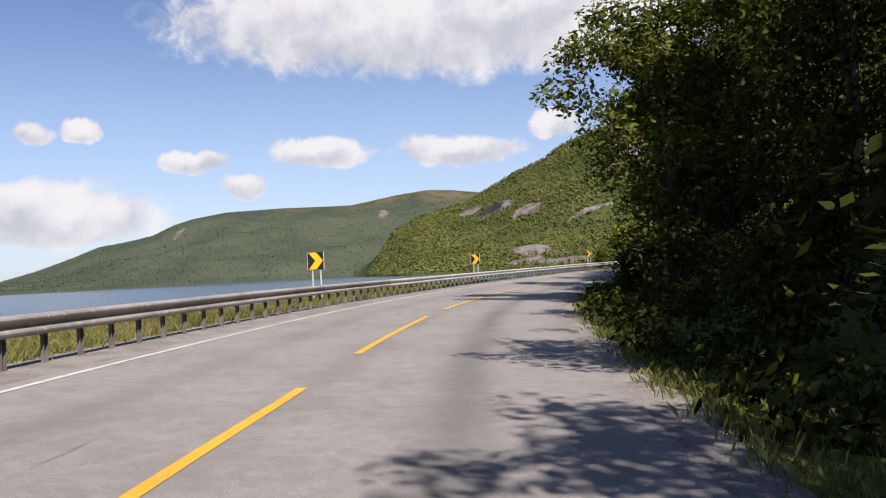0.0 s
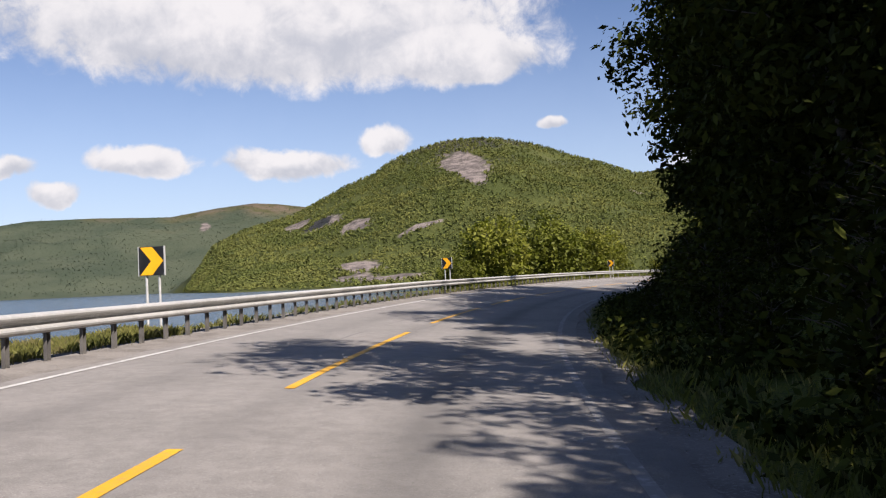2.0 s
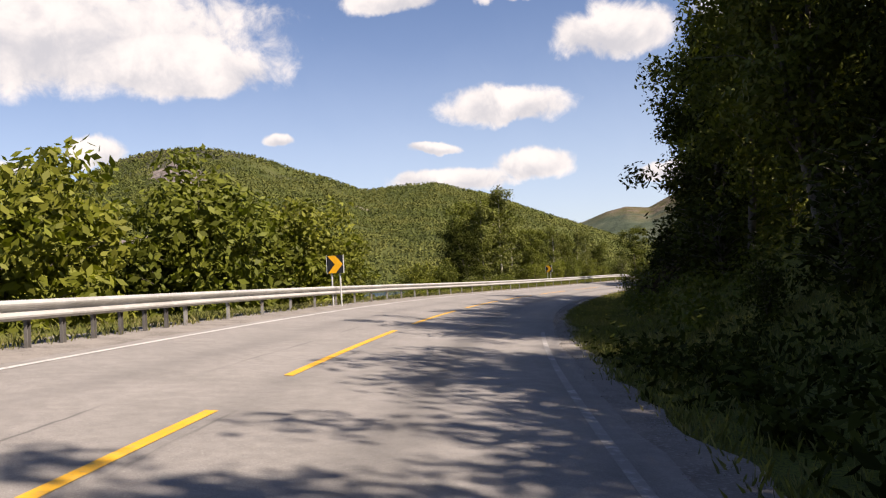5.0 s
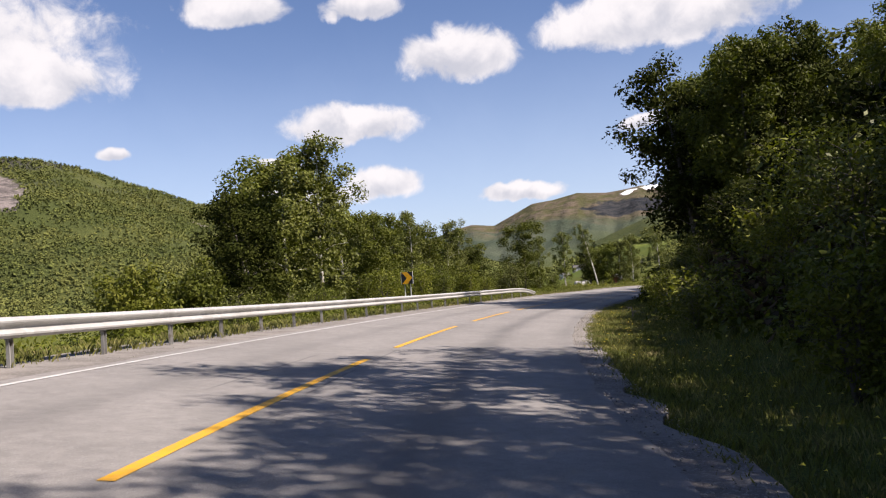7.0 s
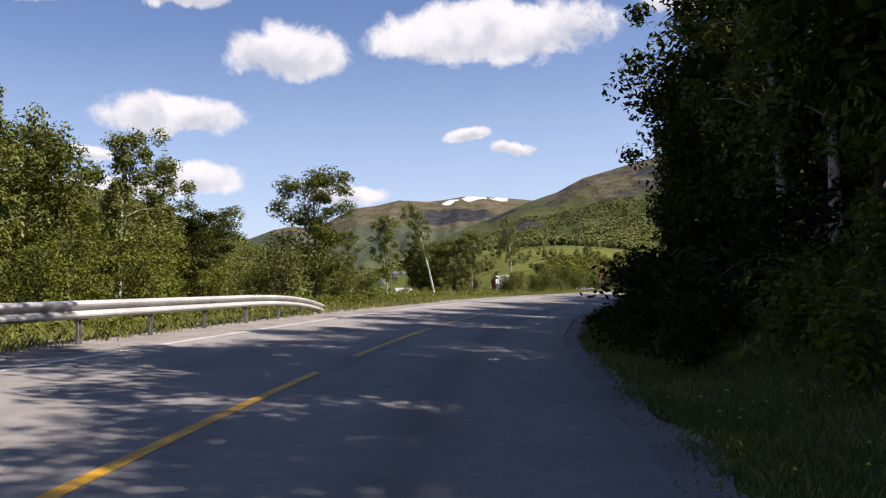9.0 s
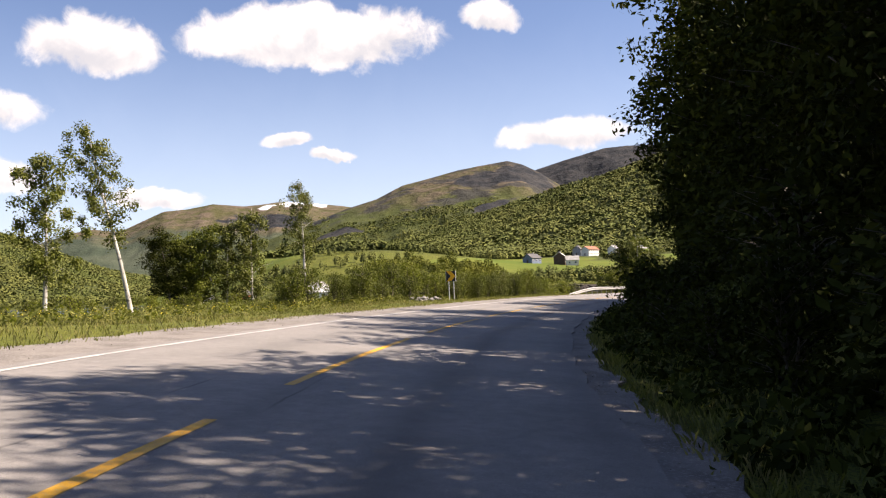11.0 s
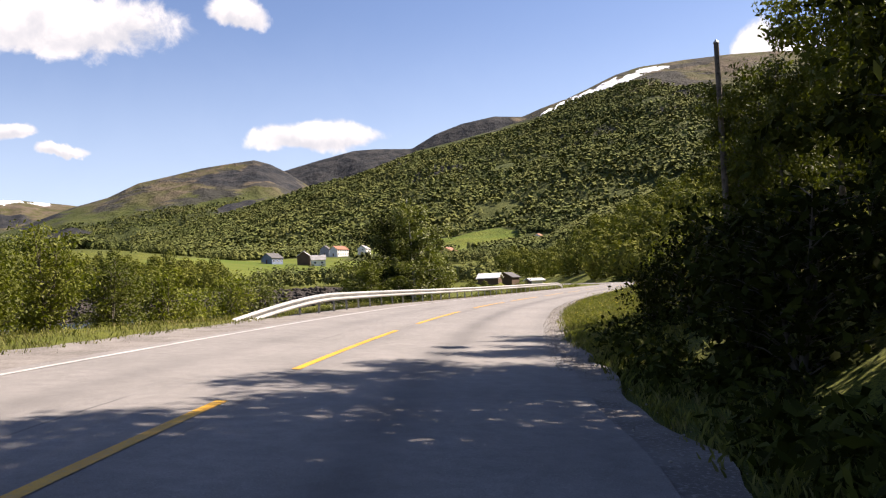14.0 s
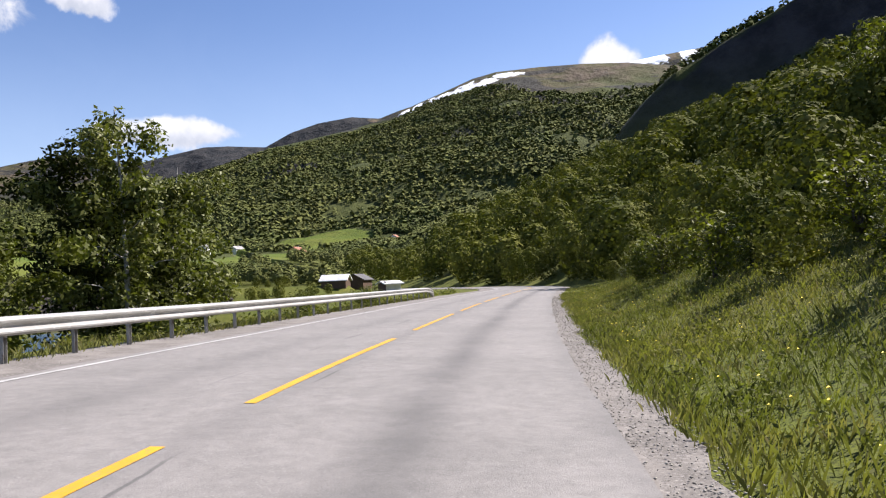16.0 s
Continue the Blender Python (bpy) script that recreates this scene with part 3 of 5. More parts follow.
def road_material():
    """Pale worn asphalt with polished wheel tracks, patches and fine stones; u runs across, v along the road."""
    mat = bpy.data.materials.new("asphalt")
    mat.use_nodes = True
    g = Nodes(mat.node_tree)
    pos = g.n("ShaderNodeNewGeometry").outputs["Position"]
    uv = g.n("ShaderNodeUVMap").outputs[0]
    sp = g.n("ShaderNodeSeparateXYZ")
    g.link(uv, sp.inputs[0])
    u = g.m("ADD", sp.outputs[0], g.m("MULTIPLY", g.m("SUBTRACT", g.noise(pos, 0.15, 3.0), 0.5), 0.5))
    c = g.mix(g.ramp(g.noise(pos, 0.5, 6.0, 0.6), 0.35, 0.68), (0.196, 0.182, 0.171), (0.164, 0.153, 0.143))
    c = g.mix(1.0, c, g.mix(g.ramp(g.noise(pos, 5.0, 5.0, 0.7), 0.3, 0.7), (0.86, 0.86, 0.86), (1.12, 1.12, 1.12)), "MULTIPLY")
    grit = g.noise(pos, 75.0, 3.0, 0.7)
    c = g.mix(g.ramp(grit, 0.56, 0.70), c, (0.288, 0.277, 0.266))
    c = g.mix(g.ramp(grit, 0.42, 0.30), c, (0.079, 0.076, 0.072))
    # dark strip between the wheel tracks of each lane
    for off, wide, dark in ((1.75, 0.32, 0.62), (-1.75, 0.32, 0.30), (0.086, 0.252, 0.252), (3.5, 0.25, 0.3)):
        q = g.m("DIVIDE", g.m("SUBTRACT", u, off), wide)
        band = g.m("MULTIPLY", g.m("POWER", 2.718, g.m("MULTIPLY", g.m("MULTIPLY", q, q), -1.0)), g.ramp(g.noise(pos, 0.35, 5.0), 0.25, 0.6, 0.35, 1.0))
        c = g.mix(g.m("MULTIPLY", band, dark), c, (0.068, 0.065, 0.063))
    # tar seams along the road
    for off in (0.22, -1.0):
        q = g.m("ABSOLUTE", g.m("SUBTRACT", u, g.m("ADD", off, g.m("MULTIPLY", g.m("SUBTRACT", g.noise(pos, 1.2, 4.0), 0.5), 0.12))))
        c = g.mix(g.m("MULTIPLY", g.ramp(q, 0.03, 0.008), g.ramp(g.noise(pos, 0.2, 2.0), 0.5, 0.6, 0.0, 0.6)), c, (0.050, 0.049, 0.048))
    p = g.n("ShaderNodeBsdfPrincipled")
    g.link(c, p.inputs["Base Color"])
    p.inputs["Roughness"].default_value = 0.82
    p.inputs["Specular IOR Level"].default_value = 0.35
    b = g.n("ShaderNodeBump")
    b.inputs["Strength"].default_value = 0.5
    b.inputs["Distance"].default_value = 0.01
    g.link(grit, b.inputs["Height"])
    g.link(b.outputs[0], p.inputs["Normal"])
    o = g.n("ShaderNodeOutputMaterial")
    g.link(p.outputs[0], o.inputs[0])
    return mat


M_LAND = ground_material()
M_ASPHALT = road_material()

# ---- the land, one sheet to the horizon ----
R_NEAR = 460.0                     # a square net near the road, rings round MID beyond it
gx, gy = axis(-30, 300, 2.0, 420, 1.035), axis(-30, 240, 2.0, 480, 1.035)
GX, GY = np.meshgrid(gx, gy)
GZ = ground_height(GX, GY).reshape(GX.shape)
nx, ny = len(gx), len(gy)
idx = np.arange(nx * ny).reshape(ny, nx)
quads = np.stack([idx[:-1, :-1], idx[:-1, 1:], idx[1:, 1:], idx[1:, :-1]], -1).reshape(-1, 4)
_mid = (np.hypot(GX - MID[0], GY - MID[1]).ravel()[quads] < R_NEAR + 12).all(1)
ga = np.concatenate([np.arange(-36, 126, 0.16), np.arange(126, 324.1, 3.0)])
gr = np.unique(np.concatenate([R_NEAR * 1.018 ** np.arange(134), [q[0] for q in RIDGES], [680.0, 712.0, 740.0, 4960.0]]))
gr = gr[gr < 4965]
PA, PR = np.meshgrid(np.radians(ga), gr)
PX, PY = MID[0] + np.sin(PA) * PR, MID[1] + np.cos(PA) * PR
PZ = ground_height(PX, PY).reshape(PX.shape)
na, nr = len(ga), len(gr)
ring = (np.arange(na * nr) + nx * ny).reshape(nr, na)
rings = np.stack([ring[:-1, :-1], ring[1:, :-1], ring[1:, 1:], ring[:-1, 1:]], -1).reshape(-1, 4)
_v = np.concatenate([np.stack([GX, GY, GZ], -1).reshape(-1, 3), np.stack([PX, PY, PZ], -1).reshape(-1, 3)])
_f = np.concatenate([quads[_mid], rings])
_used, _inv = np.unique(_f, return_inverse=True)
ground = part("ground", mesh_from("ground", _v[_used], _inv.reshape(-1, 4), M_LAND, True), None)
tagged(ground, "green valley land with wooded mountains and snowy tops", "ground", kind="structure")


def bilinear(ax, bx, Z, x, y):
    i = np.clip(np.searchsorted(ax, x) - 1, 0, len(ax) - 2)
    j = np.clip(np.searchsorted(bx, y) - 1, 0, len(bx) - 2)
    u, v = (x - ax[i]) / (ax[i + 1] - ax[i]), (y - bx[j]) / (bx[j + 1] - bx[j])
    return Z[j, i] * (1 - u) * (1 - v) + Z[j, i + 1] * u * (1 - v) + Z[j + 1, i] * (1 - u) * v + Z[j + 1, i + 1] * u * v


def ground_zs(x, y):
    """Height of the land sheet as built."""
    r = np.hypot(x - MID[0], y - MID[1])
    a = np.degrees(np.arctan2(x - MID[0], y - MID[1]))
    a = np.where(a < -36, a + 360, a)
    return np.where(r < R_NEAR, bilinear(gx, gy, GZ, x, y), bilinear(ga, gr, PZ, a, r))


def ground_z(x, y):
    return float(ground_zs(np.array([float(x)]), np.array([float(y)]))[0])


def water_material():
    mat = bpy.data.materials.new("fjord_water")
    mat.use_nodes = True
    g = Nodes(mat.node_tree)
    pos = g.n("ShaderNodeNewGeometry").outputs["Position"]
    p = g.n("ShaderNodeBsdfPrincipled")
    g.link(g.mix(g.ramp(g.noise(pos, 0.01, 5.0), 0.4, 0.6), (0.012, 0.030, 0.050), (0.020, 0.042, 0.066)), p.inputs["Base Color"])
    p.inputs["Roughness"].default_value = 0.22
    b = g.n("ShaderNodeBump")
    b.inputs["Strength"].default_value = 0.6
    b.inputs["Distance"].default_value = 0.25
    g.link(g.noise(pos, 0.9, 6.0, 0.6), b.inputs["Height"])
    g.link(b.outputs[0], p.inputs["Normal"])
    o = g.n("ShaderNodeOutputMaterial")
    g.link(p.outputs[0], o.inputs[0])
    return mat


water = part("water", mesh_from("water", [(-4600, -4600, WATER), (4800, -4600, WATER), (4800, 4800, WATER), (-4600, 4800, WATER)], [(0, 1, 2, 3)], water_material()), None)
tagged(water, "dark blue rippled fjord water below the road", "water", kind="structure")


def strip(name, s0, s1, d0, d1, lift, mat, step=1.0, cols=2, thick=0.0, wobble=0.0, uv=False):
    """A strip that follows the road between two offsets (numbers or functions of s), with turned-down edges."""
    n = max(2, int(round((s1 - s0) / step)) + 1)
    verts, faces, uvs = [], [], []
    for i in range(n):
        s = s0 + (s1 - s0) * i / (n - 1)
        a = d0(s) if callable(d0) else d0
        b = d1(s) if callable(d1) else d1
        if wobble:
            a += wobble * noise.noise((s * 0.7, 1.7, 0))
            b += wobble * noise.noise((s * 0.7, 9.3, 5))
        ds = [a + (b - a) * k / (cols - 1) for k in range(cols)]
        row = [at(s, d, lift) for d in ds]
        if thick:
            row = [row[0] - Vector((0, 0, thick))] + row + [row[-1] - Vector((0, 0, thick))]
            ds = [ds[0]] + ds + [ds[-1]]
        verts += row
        uvs += [(d - line_c(s), s) for d in ds]
    m = len(verts) // n
    for i in range(n - 1):
        for k in range(m - 1):
            a = i * m + k
            faces.append((a, a + 1, a + m + 1, a + m))
    me = mesh_from(name, verts, faces, mat, False)
    if uv:
        layer = me.uv_layers.new(name="across_along")
        for lp in me.loops:
            layer.data[lp.index].uv = uvs[lp.vertex_index]
    return me


road = part("road", strip("road", S0 + 2, S1 - 4, lambda s: line_l(s) - 0.3, edge_r, 0.0, M_ASPHALT, 1.0, 8, 0.12, 0.12, True), None)
tagged(road, "pale worn two-lane asphalt road curving along the fjord", "road", kind="structure")
for side, a, b, lab in (("left", lambda s: line_l(s) - 1.9, lambda s: line_l(s) + 0.3, "dusty grey gravel shoulder under the guardrail"), ("right", lambda s: edge_r(s) - 0.5, lambda s: edge_r(s) + 0.52, "grey gravel shoulder beside the grass verge")):
    sh = part("shoulder_" + side, strip("shoulder", S0 + 2, S1 - 4, a, b, -0.02, M_GRAVEL, 0.5, 4, 0.15, 0.35), None)
    tagged(sh, lab, "road shoulder", kind="structure")

# painted lines: long yellow warning dashes and thin white edge lines
centre = tagged(new("centre_line"), "broken yellow centre line of long dashes", "road marking", kind="structure")
k = -4
while 12 * k < S1 - 40:
    e = 12 * k + float(np.interp(12 * k, [0, 24, 36, 60, 84, 132, 144, 156, 168, 252, 264, 288, 300, 312, 324], [8.95, 10.4, 10.8, 11.8, 12.0, 11.9, 11.4, 11.4, 12.1, 10.6, 12.0, 12.4, 12.9, 14.0, 13.4]))
    part("dash", strip("dash", e - 9.2, e, lambda s: line_c(s) - 0.06, lambda s: line_c(s) + 0.06, 0.006, M_YELLOW, 1.0, 2), None, centre)
    k += 1
for side, d in (("left", line_l), ("right", lambda s: 3.12)):
    ln = part("edge_line_" + side, strip("edge_line", S0 + 4 if side == "left" else 34.0, S1 - 6 if side == "left" else 122.0, lambda s: d(s) - 0.05, lambda s: d(s) + 0.05, 0.006, M_WHITE_LINE if side == "left" else M_FADED, 1.0, 2), None)
    tagged(ln, "thin worn white edge line" if side == "left" else "faded dusty edge line", "road marking", kind="structure")


# ---- guardrails ----
def rail_beam(bm, s0, s1, off, top, ends=(True, True), dip=0.5, step=1.0):
    """A W-beam swept along the road; its ends bend away from the road and dip."""
    prof = [(0.0, 0.0), (0.02, -0.008), (0.09, -0.035), (0.10, -0.06), (0.09, -0.085), (0.008, -0.118), (0.0, -0.15), (0.008, -0.182), (0.09, -0.212), (0.10, -0.24), (0.09, -0.268), (0.02, -0.30), (0.0, -0.31)]
    prof = prof + [(u - 0.006, v) for u, v in prof[::-1]]
    n = int((s1 - s0) / step) + 1
    rings = []
    for i in range(n + 1):
        s = s0 + (s1 - s0) * i / n
        k0 = max(0.0, 1 - (s - s0) / 9.0) if ends[0] else 0.0
        k1 = max(0.0, 1 - (s1 - s) / 9.0) if ends[1] else 0.0
        k = max(k0, k1)
        d = off(s) - 0.9 * k * k
        base = at(s, d, top - dip * k * k)
        hd = heading(s)
        nr = Vector((math.cos(hd), -math.sin(hd), 0))
        rings.append([bm.verts.new(base + nr * u + Vector((0, 0, v))) for u, v in prof])
    for a, b in zip(rings, rings[1:]):
        for j in range(len(prof)):
            bm.faces.new((a[j], a[(j + 1) % len(prof)], b[(j + 1) % len(prof)], b[j]))
    bm.faces.new(rings[0]), bm.faces.new(rings[-1][::-1])


def box(bm, size, m, bevel=0.0):
    r = bmesh.ops.create_cube(bm, size=1.0, matrix=m @ Matrix.Diagonal((*size, 1)))
    if bevel:
        bmesh.ops.bevel(bm, geom=list({e for v in r["verts"] for e in v.link_edges}), offset=bevel, segments=1, affect="EDGES")


def post_mesh(name, tall, mat):
    """A sigma post: a folded channel with a spacer block to the beam."""
    bm = bmesh.new()
    for x, y, sx, sy in ((0, 0, 0.006, 0.10), (0.025, 0.05, 0.055, 0.006), (0.025, -0.05, 0.055, 0.006)):
        box(bm, (sx, sy, tall), pose(x - 0.06, y, tall / 2 - 0.25))
    box(bm, (0.09, 0.07, 0.22), pose(-0.045, 0, tall - 0.42))
    me = bpy.data.meshes.new(name)
    bm.to_mesh(me), bm.free()
    me.materials.append(mat)
    return me


def guardrail(s0, s1, gaps, mat, label, ends, post_mat, dip=0.5):
    off = lambda s: line_l(s) - 1.2 - 0.35 * float(sstep(s, 300, 320))
    rail = tagged(new("guardrail"), label, "guardrail", group="roadside guardrails")
    bm = bmesh.new()
    if s0 < 0:
        rail_beam(bm, s0, 36.0, off, 0.72, (ends[0], False), dip)
        part("beam", bm, M_DULL, rail, "dull brownish weathered steel beam")
        bm = bmesh.new()
    rail_beam(bm, max(s0, 36.0), s1, off, 0.72, (s0 >= 0 and ends[0], ends[1]), dip)
    part("beam", bm, mat, rail)
    me = post_mesh("post", 0.92, post_mat)
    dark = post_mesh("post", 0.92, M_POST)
    s = s0 + 0.8
    while s < s1 - 0.5:
        k = max(max(0.0, 1 - (s - s0) / 9.0) if ends[0] else 0, max(0.0, 1 - (s1 - s) / 9.0) if ends[1] else 0)
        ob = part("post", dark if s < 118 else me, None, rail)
        ob.matrix_basis = Matrix.Translation(at(s, off(s) - 0.9 * k * k, -dip * k * k)) @ pose(0, 0, 0, 0, 0, -math.degrees(heading(s)))
        s += gaps(s)
    return rail


RAIL1_END, RAIL2_START, RAIL2_END = 211.0, 303.5, 385.0
guardrail(-40.0, RAIL1_END, lambda s: 1.0 if s < 118 else 2.6, M_GALV, "galvanised steel guardrail with closely set posts above the fjord", (False, True), M_WEATHERED)
guardrail(RAIL2_START, RAIL2_END, lambda s: 2.0, M_GALV, "galvanised steel guardrail with turned-down ends at the inlet", (True, True), M_WEATHERED, 0.68)


# ---- chevron signs ----
def chevron_sign(where, face_az, lean=0.0):
    """A square black board with a yellow arrow, on two tubes. face_az: the way that the board faces."""
    sign = tagged(new("chevron_sign"), "black bend sign with a yellow arrow on two grey tubes", "road sign", group="bend signs along the outer edge")
    w, top = 0.68, 1.95
    bm = bmesh.new()
    box(bm, (w, 0.025, w), pose(0, 0, top - w / 2), 0.004)
    part("board", bm, M_SIGN_BLACK, sign)
    for x in (-w / 2, w / 2):
        bm = bmesh.new()
        box(bm, (0.02, 0.05, w + 0.02), pose(x, 0.008, top - w / 2))
        part("edge_strip", bm, M_SIGN_EDGE, sign, "bright metal edge strip")
    bm = bmesh.new()
    h = w * 0.5
    # the arrow points to the viewer's right
    pts = [(-h * 0.86, h * 0.97), (h * 0.08, h * 0.97), (h * 0.92, 0), (h * 0.08, -h * 0.97), (-h * 0.86, -h * 0.97), (-h * 0.02, 0)]
    a = [bm.verts.new((x, -0.017, top - w / 2 + z)) for x, z in pts]
    b = [bm.verts.new((x, -0.012, top - w / 2 + z)) for x, z in pts]
    for i in (0, 1):
        f = a if i == 0 else b
        bm.faces.new((f[0], f[1], f[2], f[5])), bm.faces.new((f[5], f[2], f[3], f[4]))
    for i in range(6):
        bm.faces.new((a[i], a[(i + 1) % 6], b[(i + 1) % 6], b[i]))
    part("arrow", bm, M_SIGN_YELLOW, sign, "yellow arrow pointing along the bend")
    for x in (-0.17, 0.17):
        bm = bmesh.new()
        bmesh.ops.create_cone(bm, cap_ends=True, segments=12, radius1=0.03, radius2=0.03, depth=top + 0.75, matrix=pose(x, 0.045, (top - 0.95) / 2))
        part("tube", bm, M_SIGN_EDGE, sign)
    sign.matrix_world = Matrix.Translation(where) @ pose(0, 0, 0, 0, lean, 180 - face_az)
    return sign


SIGNS = [(-4.95, 32.6, 194, 0), (2.4, 60.6, 205, 0), (15.95, 90.6, 218, 0), (40.8, 123.2, 226, 0), (81.25, 162.45, 238, 0), (166.4, 193.0, 266, -0.5)]
for x, y, face, lean in SIGNS:
    s_, d_ = road_coords(np.array([x]), np.array([y]))
    chevron_sign(Vector((x, y, at(s_[0], max(d_[0], -7.0)).z - 0.05)), face, lean)


# ---- trees ----
def tube(verts, faces, pts, radii, sides=6):
    """Adds a tapered tube along points to plain lists."""
    start = len(verts)
    pts = [Vector(p) for p in pts]
    for i, (p, r) in enumerate(zip(pts, radii)):
        t = (pts[min(i + 1, len(pts) - 1)] - pts[max(i - 1, 0)]).normalized()
        u = t.cross(Vector((0.3, 1, 0.1))).normalized()
        v = t.cross(u)
        for k in range(sides):
            a = 2 * math.pi * k / sides
            verts.append(p + u * (r * math.cos(a)) + v * (r * math.sin(a)))
    for i in range(len(pts) - 1):
        for k in range(sides):
            a, b = start + i * sides + k, start + i * sides + (k + 1) % sides
            faces.append((a, b, b + sides, a + sides))


def leaf_cloud(rng, centres, spreads, count, size, droop=0.0):
    """Many small bent leaf sprays round the given centres."""
    centres, spreads = np.array(centres), np.array(spreads)
    pick = rng.integers(0, len(centres), count)
    off = rng.normal(size=(count, 3))
    off /= np.maximum(np.linalg.norm(off, axis=1), 1e-6)[:, None]
    off *= (rng.random(count) ** 0.45)[:, None] * spreads[pick][:, None]
    off[:, 2] *= 0.8
    c = centres[pick] + off
    if droop:
        c[:, 2] -= droop * rng.random(count) ** 2
    n = off + rng.normal(size=(count, 3)) * spreads[pick][:, None] * 0.5 + np.array([0, 0, 0.2])
    n /= np.linalg.norm(n, axis=1)[:, None]
    t = np.cross(n, rng.normal(size=(count, 3)))
    t /= np.linalg.norm(t, axis=1)[:, None]
    b = np.cross(n, t)
    sz = size * (0.55 + 0.9 * rng.random(count))[:, None]
    v = np.empty((count, 4, 3))
    v[:, 0] = c - t * sz
    v[:, 1] = c + b * sz * 0.48 - n * sz * 0.12
    v[:, 2] = c + t * sz * 1.05 - n * sz * 0.15
    v[:, 3] = c - b * sz * 0.48 - n * sz * 0.12
    f = np.arange(count * 4).reshape(-1, 4)
    return v.reshape(-1, 3), f


def fast_mesh(name, v, f, mat):
    me = bpy.data.meshes.new(name)
    me.vertices.add(len(v)), me.loops.add(f.size), me.polygons.add(len(f))
    me.vertices.foreach_set("co", np.asarray(v, dtype=np.float32).ravel())
    me.polygons.foreach_set("loop_start", np.arange(0, f.size, f.shape[1], dtype=np.int32))
    me.loops.foreach_set("vertex_index", f.astype(np.int32).ravel())
    me.update(calc_edges=True)
    me.validate()
    me.materials.append(mat)
    return me


def tree_meshes(seed, tall, crown_from, wide, leaves, size, bark, leaf, stems=1, lean=0.0, droop=0.0, shape="round"):
    """Trunk and crown meshes of one tree of the given height, crown base and crown radius."""
    rng = np.random.default_rng(seed)
    verts, faces, centres, spreads = [], [], [], []
    for st in range(stems):
        ang = rng.random() * 6.28
        fx, fy = (math.cos(ang) * 0.12 * tall * (stems > 1), math.sin(ang) * 0.12 * tall * (stems > 1))
        h = tall * (1 if st == 0 else 0.75 + 0.2 * rng.random())
        pts, rad = [], []
        r0 = 0.011 * tall + 0.02
        for i in range(8):
            k = i / 7
            pts.append((fx * k + lean * h * k + 0.02 * h * math.sin(3 * k + seed) * k, fy * k + 0.018 * h * math.cos(4 * k + 2 * seed) * k, h * 0.96 * k - 0.3 * (i == 0)))
            rad.append(r0 * (1 - 0.9 * k))
        tube(verts, faces, pts, rad, 8)
        limbs = int(14 + 4 * rng.random())
        for j in range(limbs):
            k = crown_from + (0.95 - crown_from) * (j + rng.random()) / limbs
            f = min(k * 7, 6.99)
            i = int(f)
            base = Vector(pts[i]).lerp(Vector(pts[i + 1]), f - i)
            q = (k - crown_from) / (1 - crown_from)
            if shape == "round":
                reach = wide * (0.55 + 0.6 * math.sin(math.pi * min(1, q * 0.9 + 0.12))) * (0.75 + 0.4 * rng.random())
            else:
                reach = wide * (0.25 + 0.85 * math.sin(math.pi * min(1, q * 0.72 + 0.24))) * (0.7 + 0.5 * rng.random())
            reach = max(reach * (0.62 if stems > 1 else 0.85), 0.3)
            a = j * 2.4 + rng.random() * 0.9
            tip = base + Vector((math.cos(a) * reach, math.sin(a) * reach, reach * (0.35 + 0.4 * rng.random()) - droop * 0.3))
            tip.z = min(tip.z, h * 1.0)
            mid = base.lerp(tip, 0.5) + Vector((0, 0, 0.12 * reach))
            rb = max(0.012, r0 * (1 - 0.9 * k) * 0.36)
            tube(verts, faces, [base, mid, tip], [rb, rb * 0.6, rb * 0.2], 4)
            for u, sp in ((0.45, 0.30), (0.75, 0.36), (1.0, 0.34)):
                c = base.lerp(tip, u)
                jit = rng.normal(size=3) * 0.16 * wide
                centres.append((c.x + jit[0], c.y + jit[1], c.z + jit[2] * 0.8))
                spreads.append(wide * sp * (0.55 + 0.55 * rng.random()))
        # foliage close to the stem, so that the top closes to a point
        for j in range(9):
            q = (j + 0.5) / 9
            k = crown_from + (0.99 - crown_from) * q
            f = min(k * 7, 6.99)
            c = Vector(pts[int(f)]).lerp(Vector(pts[int(f) + 1]), f - int(f))
            jit = rng.normal(size=2) * 0.12 * wide
            centres.append((c.x + jit[0], c.y + jit[1], c.z))
            spreads.append(wide * (0.20 + 0.30 * math.sin(math.pi * min(1, q * 0.75 + 0.2))))
    v, f = leaf_cloud(rng, centres, spreads, leaves, size, droop)
    low = v[:, 2].reshape(-1, 4).min(1) > 0.05
    v, f = v.reshape(-1, 4, 3)[low].reshape(-1, 3), f[:low.sum()]
    return mesh_from("trunk", verts, faces, bark, True), fast_mesh("crown", v, f, leaf)


def tree_kind(name, label, category, meshes):
    ob = tagged(new(name), label, category)
    part("trunk", meshes[0], None, ob)
    part("crown", meshes[1], None, ob)
    ob.matrix_world = pose(0, 0, -200)
    return ob


